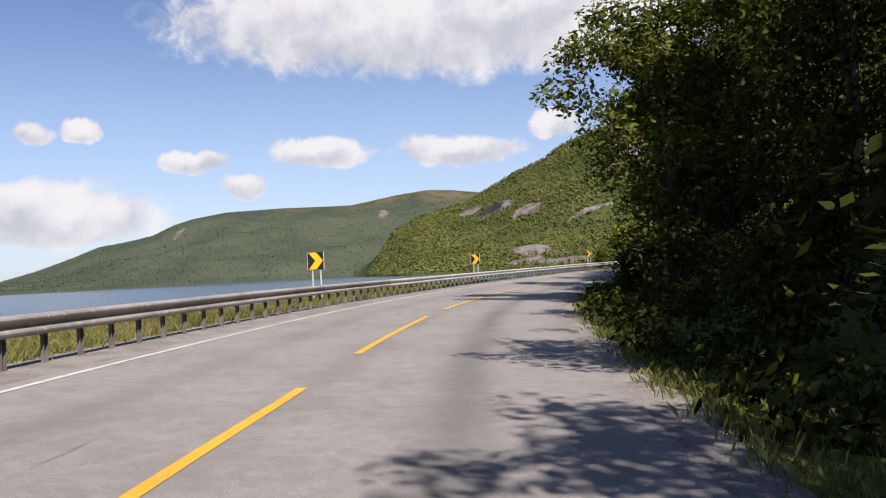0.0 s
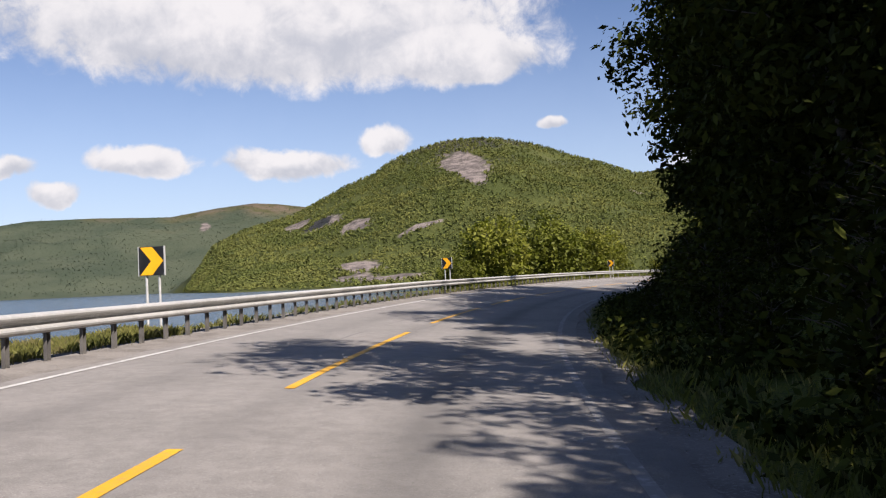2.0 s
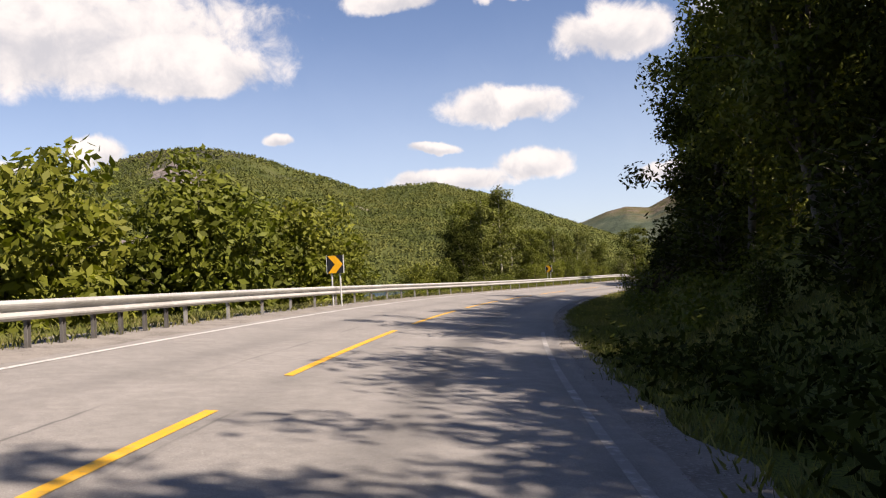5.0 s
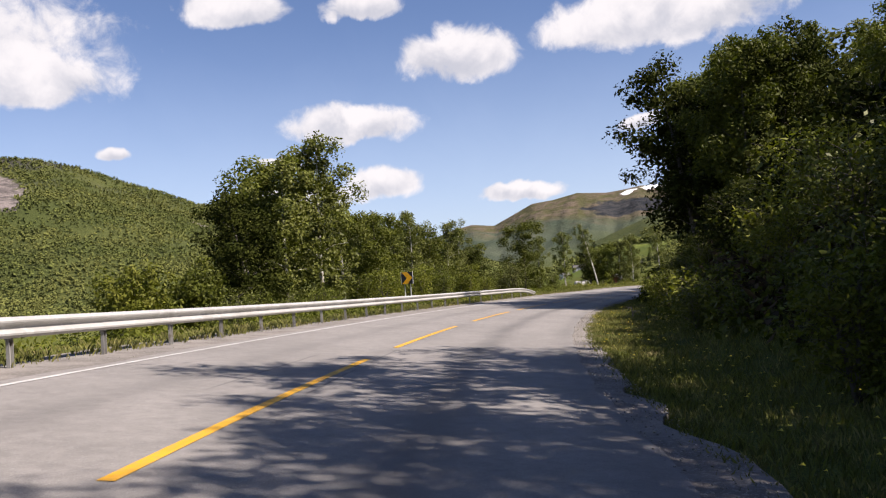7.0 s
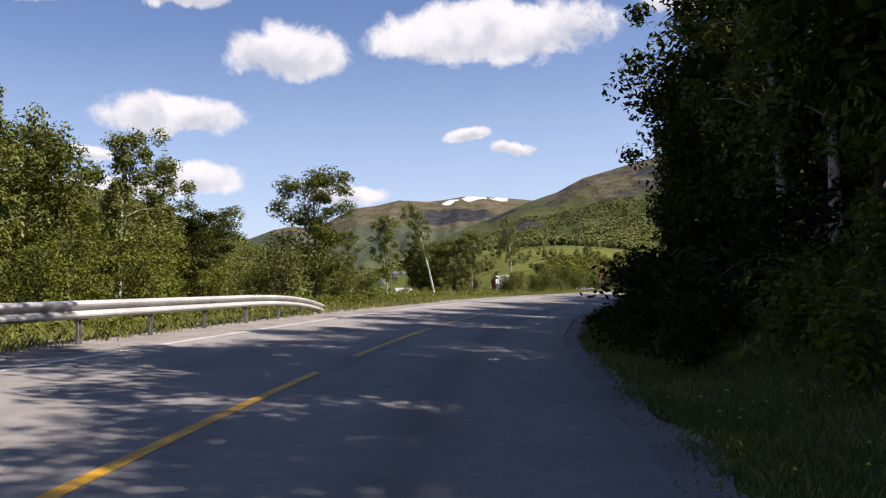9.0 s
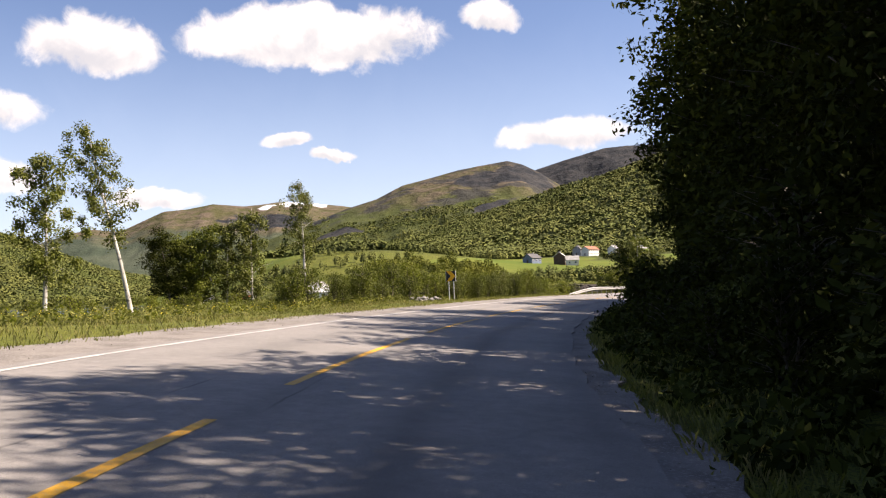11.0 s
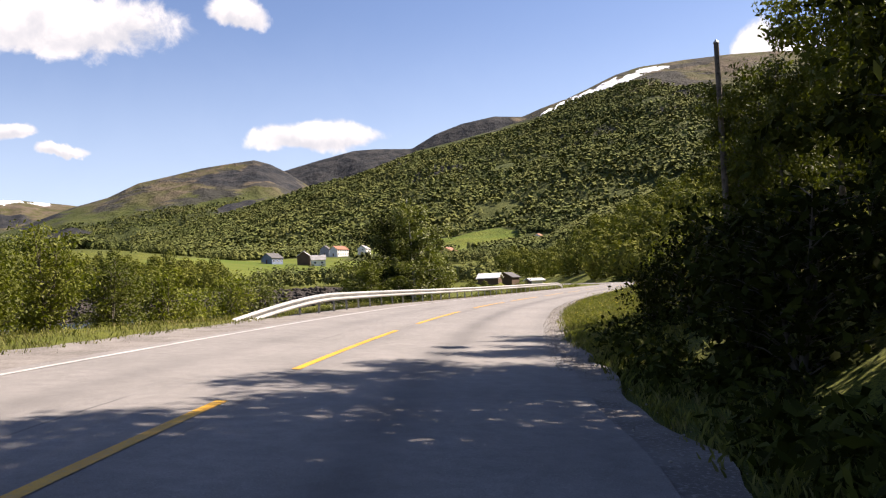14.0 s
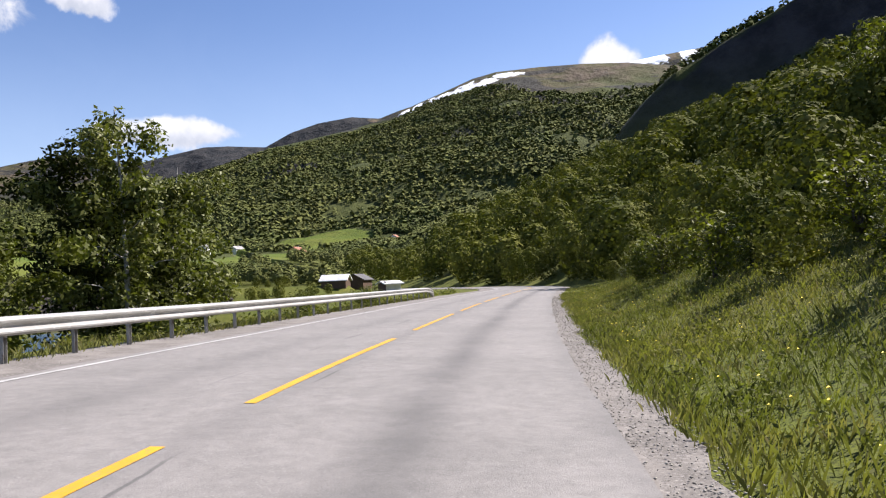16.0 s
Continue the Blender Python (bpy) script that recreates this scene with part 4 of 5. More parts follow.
mid_, bright_, dark_, birch_ = M_LEAF
KINDS = {
    "alder": [tree_kind("deciduous_tree", "leafy green broadleaf tree growing beside the road", "tree", tree_meshes(i, 10.5, 0.16, 2.7, 14000, 0.098, M_BARK, (mid_, dark_, mid_)[i % 3], 1 + i % 2)) for i in range(4)],
    "birch": [tree_kind("birch_tree", "slender birch with a pale trunk and loose crown", "tree", tree_meshes(20 + i, 10.0, 0.20, 1.75, 9500, 0.086, M_BIRCH, birch_, 1, 0.03 * i, 0.5, "tall")) for i in range(3)],
    "slender": [tree_kind("birch_tree", "single slender birch with a bare pale trunk in the meadow", "tree", tree_meshes(27, 10.0, 0.40, 1.45, 6500, 0.07, M_BIRCH, birch_, 1, 0.01, 0.4, "tall"))],
    "wide": [tree_kind("broad_tree", "broad rounded green tree with foliage to the ground", "tree", tree_meshes(40 + i, 9.0, 0.06, 3.3, 13000, 0.165, M_BARK, (bright_, mid_)[i % 2], 3)) for i in range(2)],
    "bush": [tree_kind("bush", "dense bright green roadside bush", "bush", tree_meshes(60 + i, 3.0, 0.04, 1.35, 3600, 0.06, M_BARK, (bright_, mid_, birch_)[i % 3], 4)) for i in range(3)],
    # shade, dim and dim_low kinds wear the leaves darkened for shade
    "shade": [tree_kind("deciduous_tree", "dense tree in shade-darkened green leaning over the road bank", "tree", tree_meshes(80 + i, 11.0, 0.05, 3.0, 11500, 0.115, M_BARK, dark_, 2)) for i in range(3)],
    "dim": [tree_kind("bush", "undergrowth bush with shade put into its dark green", "bush", tree_meshes(70 + i, 3.0, 0.03, 1.4, 2200, 0.09, M_BARK, dark_, 4)) for i in range(2)],
    "dim_low": [tree_kind("shrub", "low undergrowth with tree shade put into its colour", "bush", tree_meshes(75, 1.7, 0.02, 1.0, 1100, 0.08, M_BARK, dark_, 4))],
    "low": [tree_kind("shrub", "low leafy shrub on the grassy bank", "bush", tree_meshes(100 + i, 1.7, 0.02, 0.85, 1200, 0.07, M_BARK, (bright_, mid_)[i % 2], 4)) for i in range(2)],
}
TEMPLATES = [k for v in KINDS.values() for k in v]
BASE_H = {"alder": 10.5, "birch": 10.0, "slender": 10.0, "wide": 9.0, "bush": 3.0, "shade": 11.0, "low": 1.7, "dim": 3.0, "dim_low": 1.7}
rnd = random.Random(11)


def plant(kind, x, y, tall, group="", pick=None, turn=None, sink=0.1, fat=1.0, label=""):
    k = KINDS[kind][pick % len(KINDS[kind]) if pick is not None else rnd.randrange(len(KINDS[kind]))]
    f = tall / BASE_H[kind]
    m = Matrix.Translation((x, y, ground_z(x, y) - sink)) @ pose(0, 0, 0, 0, 0, rnd.uniform(0, 360) if turn is None else turn)
    ob = copy_thing(k, m)
    ob.scale = (f * fat, f * fat, f)
    return tagged(ob, label, group=group)


taken = []
WOOD = []          # places, heights and widths of the trees in the wood behind


def scatter(kind, count, s0, s1, d0, d1, h0, h1, group, gap=1.8, fat=1.0):
    made = tries = 0
    while made < count and tries < count * 12:
        tries += 1
        s, d = rnd.uniform(s0, s1), rnd.uniform(d0, d1)
        q = at(s, d)
        if any((q.x - a) ** 2 + (q.y - b) ** 2 < gap * gap for a, b in taken):
            continue
        taken.append((q.x, q.y))
        kd = rnd.choice(kind) if isinstance(kind, (list, tuple)) else kind
        if kd == "back":
            WOOD.append((q.x, q.y, rnd.uniform(h0, h1), fat * rnd.uniform(0.9, 1.15), rnd.uniform(0, 6.28)))
        else:
            plant(kd, q.x, q.y, rnd.uniform(h0, h1), group, fat=fat * rnd.uniform(0.9, 1.15))
        made += 1


# inner, hill side
for s_, d_, h_ in ((24, 10.4, 12.0), (38, 7.6, 8.5), (46, 8.6, 12.5), (56, 9.6, 13.0)):
    q = at(s_, d_)
    taken.append((q.x, q.y))
    plant("alder", q.x, q.y, h_, "trees on the inner bank", 1)
for s_, d_, h_, f_ in ((28.8, 7.2, 10.0, 1.3),):
    q = at(s_, d_)
    taken.append((q.x, q.y))
    plant("alder", q.x, q.y, h_, "trees on the inner bank", 0, fat=f_)
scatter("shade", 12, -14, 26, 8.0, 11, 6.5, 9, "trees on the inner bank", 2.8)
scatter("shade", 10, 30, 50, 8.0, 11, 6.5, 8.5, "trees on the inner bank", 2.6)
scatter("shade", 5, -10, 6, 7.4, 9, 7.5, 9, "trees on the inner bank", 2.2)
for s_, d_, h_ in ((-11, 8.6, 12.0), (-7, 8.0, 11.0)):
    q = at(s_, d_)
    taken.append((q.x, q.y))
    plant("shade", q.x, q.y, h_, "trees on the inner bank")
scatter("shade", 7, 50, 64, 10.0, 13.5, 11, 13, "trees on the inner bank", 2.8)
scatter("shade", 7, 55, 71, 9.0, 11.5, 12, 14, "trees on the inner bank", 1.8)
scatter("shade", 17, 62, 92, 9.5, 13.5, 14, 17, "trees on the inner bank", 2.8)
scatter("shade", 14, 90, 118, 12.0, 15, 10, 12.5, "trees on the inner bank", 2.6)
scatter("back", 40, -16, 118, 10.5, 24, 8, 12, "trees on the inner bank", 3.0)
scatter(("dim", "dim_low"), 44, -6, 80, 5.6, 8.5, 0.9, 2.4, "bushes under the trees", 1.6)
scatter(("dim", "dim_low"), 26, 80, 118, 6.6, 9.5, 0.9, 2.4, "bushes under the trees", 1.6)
scatter(("alder", "shade"), 14, 118, 153, 9.5, 13.5, 9.0, 11.0, "trees on the inner bank", 2.6)
scatter(("alder", "alder", "birch"), 16, 156, 188, 16.5, 21, 6.0, 7.5, "trees on the inner bank", 2.6)
scatter("alder", 6, 184, 190, 11.0, 14.5, 8.5, 11, "trees on the inner bank", 2.2)
scatter(("alder", "birch", "alder"), 15, 189, 204, 8.8, 14, 10.5, 13, "trees on the inner bank", 2.3)
scatter("back", 22, 120, 192, 20, 34, 7, 9, "trees on the inner bank", 3.0)
scatter(("dim", "bush", "dim_low"), 60, 126, 190, 8.2, 14, 1.2, 2.8, "bushes under the trees", 1.4)
scatter(("bush", "low", "low"), 46, 150, 196, 6.3, 9.5, 0.8, 1.8, "shrubs at the foot of the bank", 1.1)
scatter("shade", 14, 204, 232, 8.6, 12.0, 9.5, 12.0, "trees on the inner bank", 2.5)
scatter("shade", 11, 231, 245, 8.4, 11.0, 7.5, 9.4, "trees on the inner bank", 2.0)
scatter("shade", 11, 245, 261, 8.8, 11.5, 10.5, 12.0, "trees on the inner bank", 2.2)
scatter("shade", 6, 262, 276, 8.8, 12.0, 8.0, 10.0, "trees on the inner bank", 2.3)
scatter("shade", 8, 277, 290, 8.6, 11.0, 10.5, 12.0, "trees on the inner bank", 2.5)
scatter(("shade", "alder"), 6, 284, 294, 8.2, 10.8, 8.0, 10.5, "trees on the inner bank", 2.2)
for x, y, h in ((187.5, 177.6, 8.0), (191.6, 177.4, 7.2), (195.2, 176.8, 6.6)):
    taken.append((x, y))
    plant("alder", x, y, h, "trees on the inner bank", 0)
scatter("alder", 10, 295, 306, 7.8, 10.8, 4.0, 5.2, "trees on the inner bank", 2.5)
scatter("back", 48, 190, 292, 11.0, 24, 7, 10, "trees on the inner bank", 3.0)
scatter(("dim", "dim_low"), 74, 188, 300, 5.4, 8.5, 0.9, 2.6, "bushes under the trees", 1.6)
scatter(("bush", "low", "low"), 110, 300, 385, 7.5, 24, 0.8, 2.2, "shrubs on the grassy bank", 1.5)
scatter(("alder", "back", "wide"), 30, 305, 420, 22, 34, 6.5, 10.5, "trees on the hillside", 3.4)
scatter("back", 150, 300, 470, 30, 120, 9, 13.5, "trees on the hillside", 3.8, 1.2)
# outer, water side: place and height of the tree top over the road
for x, y, h, kd, pk in ((30.8, 133, 8.3, "wide", 0), (38.8, 138.5, 8.7, "wide", 1), (47, 143, 7.4, "wide", 0), (34, 141, 7.5, "wide", 1), (43, 142, 7.8, "wide", 1), (25.5, 127.5, 4.0, "wide", 1), (52, 150, 6.0, "wide", 0),
                        (66, 163, 3.5, "wide", 0), (69.5, 164.5, 3.6, "wide", 1), (74.0, 166.4, 7.9, "alder", 1), (76, 171, 9.4, "alder", 3), (80.1, 169.3, 12.4, "birch", 0), (77, 168, 10.5, "birch", 1), (79, 172, 11.0, "alder", 0), (83.5, 172, 9.5, "birch", 2), (86, 171.5, 7.5, "alder", 0), (88.5, 175, 8, "birch", 0),
                        (93, 176.6, 8.5, "birch", 1), (96, 178, 7.5, "alder", 3), (98.7, 179, 8, "birch", 2), (90, 181, 8.4, "alder", 1), (97, 184, 7.8, "alder", 2), (104, 187, 7.0, "birch", 1), (110, 188, 6.4, "alder", 3), (102, 181, 7.5, "birch", 0), (105, 183, 5.5, "alder", 1), (114, 184.5, 8.3, "alder", 2), (122, 192, 5.0, "alder", 0),
                        (146.6, 207.4, 9.8, "birch", 1), (143, 209, 8.0, "birch", 0), (180, 229.4, 8.6, "alder", 1), (181.7, 227.5, 9.2, "alder", 3), (183.5, 225.4, 9.8, "birch", 2), (185.2, 223.6, 11.0, "birch", 1), (182.5, 230, 8.0, "alder", 0), (170, 207, 10.6, "slender", 0),
                        (240, 198.6, 4.0, "alder", 2), (244, 200.6, 3.6, "birch", 1), (248, 196.6, 9.8, "birch", 0), (250.6, 197.6, 8.4, "alder", 1), (255, 197, 8.2, "birch", 2), (259, 199, 6.0, "alder", 3)):
    plant(kd, x, y, h - ground_z(x, y), "trees on the water side", pk, fat=1.2 if kd == "alder" else 1.05)
leaning = plant("slender", 145.8, 200.6, 9.8, "trees on the water side", 0, label="leaning birch with a bare pale trunk")
leaning.rotation_euler = (0, 0, 0)
leaning.matrix_basis = Matrix.Translation(leaning.location) @ Matrix.Rotation(radians(11), 4, Vector((-0.707, -0.707, 0))) @ Matrix.Diagonal((*leaning.scale, 1))
for x, y, h in ((174, 201.5, 3.2), (176, 203.8, 3.5), (178.3, 202, 3.3), (180.5, 204.6, 3.0), (176.8, 206, 3.0), (182.5, 202.6, 2.8)):
    taken.append((x, y))
    plant("bush", x, y, h, "bushes along the meadow")
scatter("bush", 60, 172, 226, -20, -8.2, 1.5, 3.4, "bushes behind the guardrail", 1.6)
scatter(("bush", "low", "low"), 60, 228, 290, -40, -27, 0.8, 1.6, "bushes along the meadow", 1.8)
scatter("bush", 12, 262, 278, -16, -11, 1.6, 2.6, "bushes along the meadow", 1.5)
scatter("bush", 30, 284, 305, -12.5, -8.5, 1.8, 2.7, "hedge beside the road", 1.3)
scatter("bush", 9, 305, 313, -12.0, -8.6, 2.6, 3.4, "hedge beside the road", 1.3)
scatter(("bush", "wide"), 24, 357, 394, -24, -9.5, 1.8, 3.2, "bushes below the guardrail", 1.7)
scatter("back", 80, 336, 392, 7.5, 18, 1.6, 4.2, "trees on the hillside", 2.0, 1.2)
scatter("back", 70, 318, 374, 17, 44, 4.5, 8, "trees on the hillside", 2.8, 1.1)
scatter("back", 46, 345, 400, 14, 36, 6, 9, "trees on the hillside", 3.0, 1.1)
scatter("back", 60, 392, 480, 6.5, 26, 5, 9, "trees on the hillside", 2.6, 1.15)
scatter("alder", 7, 336, 352, 9.5, 15, 3.0, 4.6, "saplings on the grassy bank", 2.2)
scatter("alder", 9, 352, 388, 10, 16, 3.2, 5.5, "saplings on the grassy bank", 2.4)
tries = 0
while tries < 520:
    x, y = rnd.uniform(335, 620), rnd.uniform(30, 172)
    tries += 1
    s_, d_ = road_coords(np.array([x]), np.array([y]))
    if d_[0] > 8 and all((x - a) ** 2 + (y - b) ** 2 > 30 for a, b in taken):
        taken.append((x, y))
        WOOD.append((x, y, rnd.uniform(6.5, 11.5), 1.25, rnd.uniform(0, 6.28)))

tries = 0
while tries < 420:
    x, y = rnd.uniform(345, 580), rnd.uniform(130, 205)
    tries += 1
    s_, d_ = road_coords(np.array([x]), np.array([y]))
    if abs(d_[0]) > 8.5 and d_[0] > -60 and (d_[0] > 0 or x > 445) and all((x - a) ** 2 + (y - b) ** 2 > 16 for a, b in taken):
        taken.append((x, y))
        WOOD.append((x, y, rnd.uniform(5.5, 9), 1.1, rnd.uniform(0, 6.28)))

tries = 0
while tries < 110:
    x, y = rnd.uniform(362, 445), rnd.uniform(190, 222)
    tries += 1
    if all((x - a) ** 2 + (y - b) ** 2 > (81 if c else 9) for a, b, c in [(p[0], p[1], 0) for p in taken] + [(401, 200.5, 1), (430, 197, 1)]) and abs(road_coords(np.array([x]), np.array([y]))[1][0]) > 9 and not (x < 401 and 191 < y < 201):
        taken.append((x, y))
        WOOD.append((x, y, rnd.uniform(1.4, 3.2), 1.3, rnd.uniform(0, 6.28)))

# the wood on the bank across the inlet
for i in range(120):
    a, r = radians(rnd.uniform(49.5, 57.0)), rnd.uniform(313, 410)
    x, y = MID[0] + math.sin(a) * r, MID[1] + math.cos(a) * r
    if all((x - hx) ** 2 + (y - hy) ** 2 > 100 for hx, hy in ((387, 347), (373, 337), (437, 420))):
        WOOD.append((x, y, rnd.uniform(3.5, 8), 1.2, rnd.uniform(0, 6.28)))


for i in range(60):
    a, r = radians(rnd.uniform(57, 66.5)), rnd.uniform(225, 340)
    WOOD.append((193 + math.sin(a) * r, 185 + math.cos(a) * r, rnd.uniform(4, 8.5), 1.2, rnd.uniform(0, 6.28)))


def domed_crown(seed, leaves, size):
    """A crown 11 m tall of rounded leafy boughs, with leaves lying along their outer skin."""
    rng = np.random.default_rng(seed)
    n = 19
    k = np.arange(n) + 0.5
    up, turn = 1 - 2 * k / n, k * 2.39996 + rng.random(n) * 0.7
    ring = np.sqrt(1 - up * up)
    way = np.stack([ring * np.cos(turn), ring * np.sin(turn), up], 1)
    mid = np.array([0, 0, 5.6]) + way * np.array([2.05, 2.05, 4.0]) * (0.85 + 0.3 * rng.random((n, 1)))
    rad = 1.15 + 0.55 * rng.random(n)
    pick = rng.integers(0, n, leaves * 3)
    off = rng.normal(size=(leaves * 3, 3))
    off /= np.linalg.norm(off, axis=1)[:, None]
    c = mid[pick] + off * rad[pick][:, None] * (0.82 + 0.26 * rng.random((leaves * 3, 1)))
    inside = np.zeros(len(c), bool)
    for i in range(n):
        inside |= (pick != i) & (np.linalg.norm(c - mid[i], axis=1) < 0.8 * rad[i])
    keep = np.flatnonzero(~inside & (np.einsum("ij,ij->i", off, way[pick]) > -0.35) & (c[:, 2] > 0.1))[:leaves]
    c, off, way = c[keep], off[keep], way[pick[keep]]
    nr = 0.8 * off + 0.5 * way + 0.32 * rng.normal(size=off.shape)
    nr /= np.linalg.norm(nr, axis=1)[:, None]
    tn = np.cross(nr, rng.normal(size=off.shape))
    tn /= np.linalg.norm(tn, axis=1)[:, None]
    b = np.cross(nr, tn)
    sz = size * (0.55 + 0.9 * rng.random((len(c), 1)))
    return np.stack([c - tn * sz, c + b * sz * 0.7 - nr * sz * 0.15, c + tn * sz * 1.05, c - b * sz * 0.7 - nr * sz * 0.15], 1).reshape(-1, 3)


def wood_mass(name, spots, label, leaves, size):
    """Rounded leafy crowns of many trees standing close together, as one object."""
    crowns = [domed_crown(90 + i, leaves, size) for i in range(5)]
    out = []
    for i, (x, y, tall, fat, turn) in enumerate(spots):
        v = crowns[i % 5] * (tall / 11.0) * np.array([fat, fat, 1.0])
        c, s = math.cos(turn), math.sin(turn)
        out.append(np.stack([v[:, 0] * c - v[:, 1] * s + x, v[:, 0] * s + v[:, 1] * c + y, v[:, 2] + ground_z(x, y) - 0.2], 1))
    v = np.concatenate(out)
    return tagged(part(name, fast_mesh(name, v, np.arange(len(v)).reshape(-1, 4), M_CANOPY), None), label, "woods", kind="stuff")


_s, _d = road_coords(np.array([q[0] for q in WOOD]), np.array([q[1] for q in WOOD]))
near_ = (np.abs(_d) < 40) & (_s < 345)
_far = np.hypot(np.array([q[0] for q in WOOD]) - 209, np.array([q[1] for q in WOOD]) - 189)
wood_mass("bank_wood", [q for q, k in zip(WOOD, near_) if k], "green broadleaf trees crowding the bank behind the road", 1300, 0.25)
wood_mass("hillside_wood", [q for q, k, r in zip(WOOD, near_, _far) if not k and r < 135], "rounded green broadleaf wood covering the hillside", 1500, 0.25)
wood_mass("hillside_wood", [q for q, k, r in zip(WOOD, near_, _far) if not k and r >= 135], "rounded green broadleaf wood farther up the hillside", 620, 0.38)

# the patterns that the trees were copied from are not part of the place
for k in TEMPLATES:
    for o in list(k.children):
        bpy.data.objects.remove(o)
    bpy.data.objects.remove(k)


def bare_pole(x, y, tall):
    """A slim weathered wooden pole, tapered, with a cap."""
    pole = tagged(new("wooden_pole"), "slim bare weathered wooden pole standing among roadside trees", "pole")
    bm = bmesh.new()
    bmesh.ops.create_cone(bm, cap_ends=True, segments=12, radius1=0.085, radius2=0.06, depth=tall + 0.6, matrix=pose(0, 0, (tall - 0.6) / 2))
    part("shaft", bm, M_BARK, pole)
    bm = bmesh.new()
    bmesh.ops.create_cone(bm, cap_ends=True, segments=12, radius1=0.075, radius2=0.02, depth=0.08, matrix=pose(0, 0, tall + 0.04))
    part("cap", bm, M_WEATHERED, pole, "small metal cap")
    pole.matrix_world = Matrix.Translation((x, y, ground_z(x, y)))


bare_pole(193.1, 180.1, 6.6 - ground_z(193.1, 180.1))


# ---- houses and barns across the inlet ----
def gable_house(x, y, az, wide, deep, eave, pitch, wall, roof, label, kind="house", category="house", lift=0.0, floors=1, chimney=True):
    """Gabled house: walls with gables, a two-slope roof with overhang, windows, a door and a chimney."""
    ob = tagged(new(kind), label, category)
    half, ridge = deep / 2, eave + deep / 2 * math.tan(radians(pitch))
    bm = bmesh.new()
    prof = [(-half, -1.2), (half, -1.2), (half, eave), (0, ridge), (-half, eave)]
    a = [bm.verts.new((-wide / 2, u, v)) for u, v in prof]
    b = [bm.verts.new((wide / 2, u, v)) for u, v in prof]
    bm.faces.new(a[::-1]), bm.faces.new(b)
    for i in range(5):
        bm.faces.new((a[i], a[(i + 1) % 5], b[(i + 1) % 5], b[i]))
    part("wall", bm, WALLS[wall], ob)
    bm = bmesh.new()
    t, o = 0.18, 0.45
    k = math.tan(radians(pitch))
    for sg in (-1, 1):
        q = [(0, ridge + 0.05), (sg * (half + o), eave - o * k + 0.05), (sg * (half + o), eave - o * k + 0.05 + t), (0, ridge + 0.05 + t)]
        c = [bm.verts.new((-wide / 2 - o, u, v)) for u, v in q]
        d = [bm.verts.new((wide / 2 + o, u, v)) for u, v in q]
        bm.faces.new(c), bm.faces.new(d[::-1])
        for i in range(4):
            bm.faces.new((c[i], d[i], d[(i + 1) % 4], c[(i + 1) % 4]))
    bmesh.ops.recalc_face_normals(bm, faces=bm.faces)
    rf = part("roof", bm, ROOFS[roof], ob)
    if chimney:
        bm = bmesh.new()
        box(bm, (0.7, 0.7, 1.3), pose(wide * 0.15, 0, ridge + 0.3), 0.03)
        part("chimney", bm, M_CONCRETE, rf)
    if category == "house":
        for fl in range(floors):
            n = max(2, int(wide / 2.6))
            for side in (-1, 1):
                for i in range(n):
                    bm = bmesh.new()
                    box(bm, (1.2, 0.06, 1.2), pose((i + 0.5) / n * wide - wide / 2, side * (half + 0.01), 1.5 + 2.5 * fl))
                    wn = part("window", bm, WALLS["white"], ob)
                    bm = bmesh.new()
                    box(bm, (0.98, 0.03, 0.98), pose((i + 0.5) / n * wide - wide / 2, side * (half + 0.045), 1.5 + 2.5 * fl))
                    part("pane", bm, M_WINDOW, wn)
    bm = bmesh.new()
    dw = 1.0 if category == "house" else 2.6
    box(bm, (0.06, dw, 2.1), pose(-wide / 2 - 0.02, 0, 1.0), 0.01)
    part("door", bm, WALLS["brown"], ob)
    z = min(ground_z(x + dx, y + dy) for dx in (-3, 3) for dy in (-3, 3))
    ob.matrix_world = Matrix.Translation((x, y, z + 0.35 + lift)) @ pose(0, 0, 0, 0, 0, -az)
    return ob


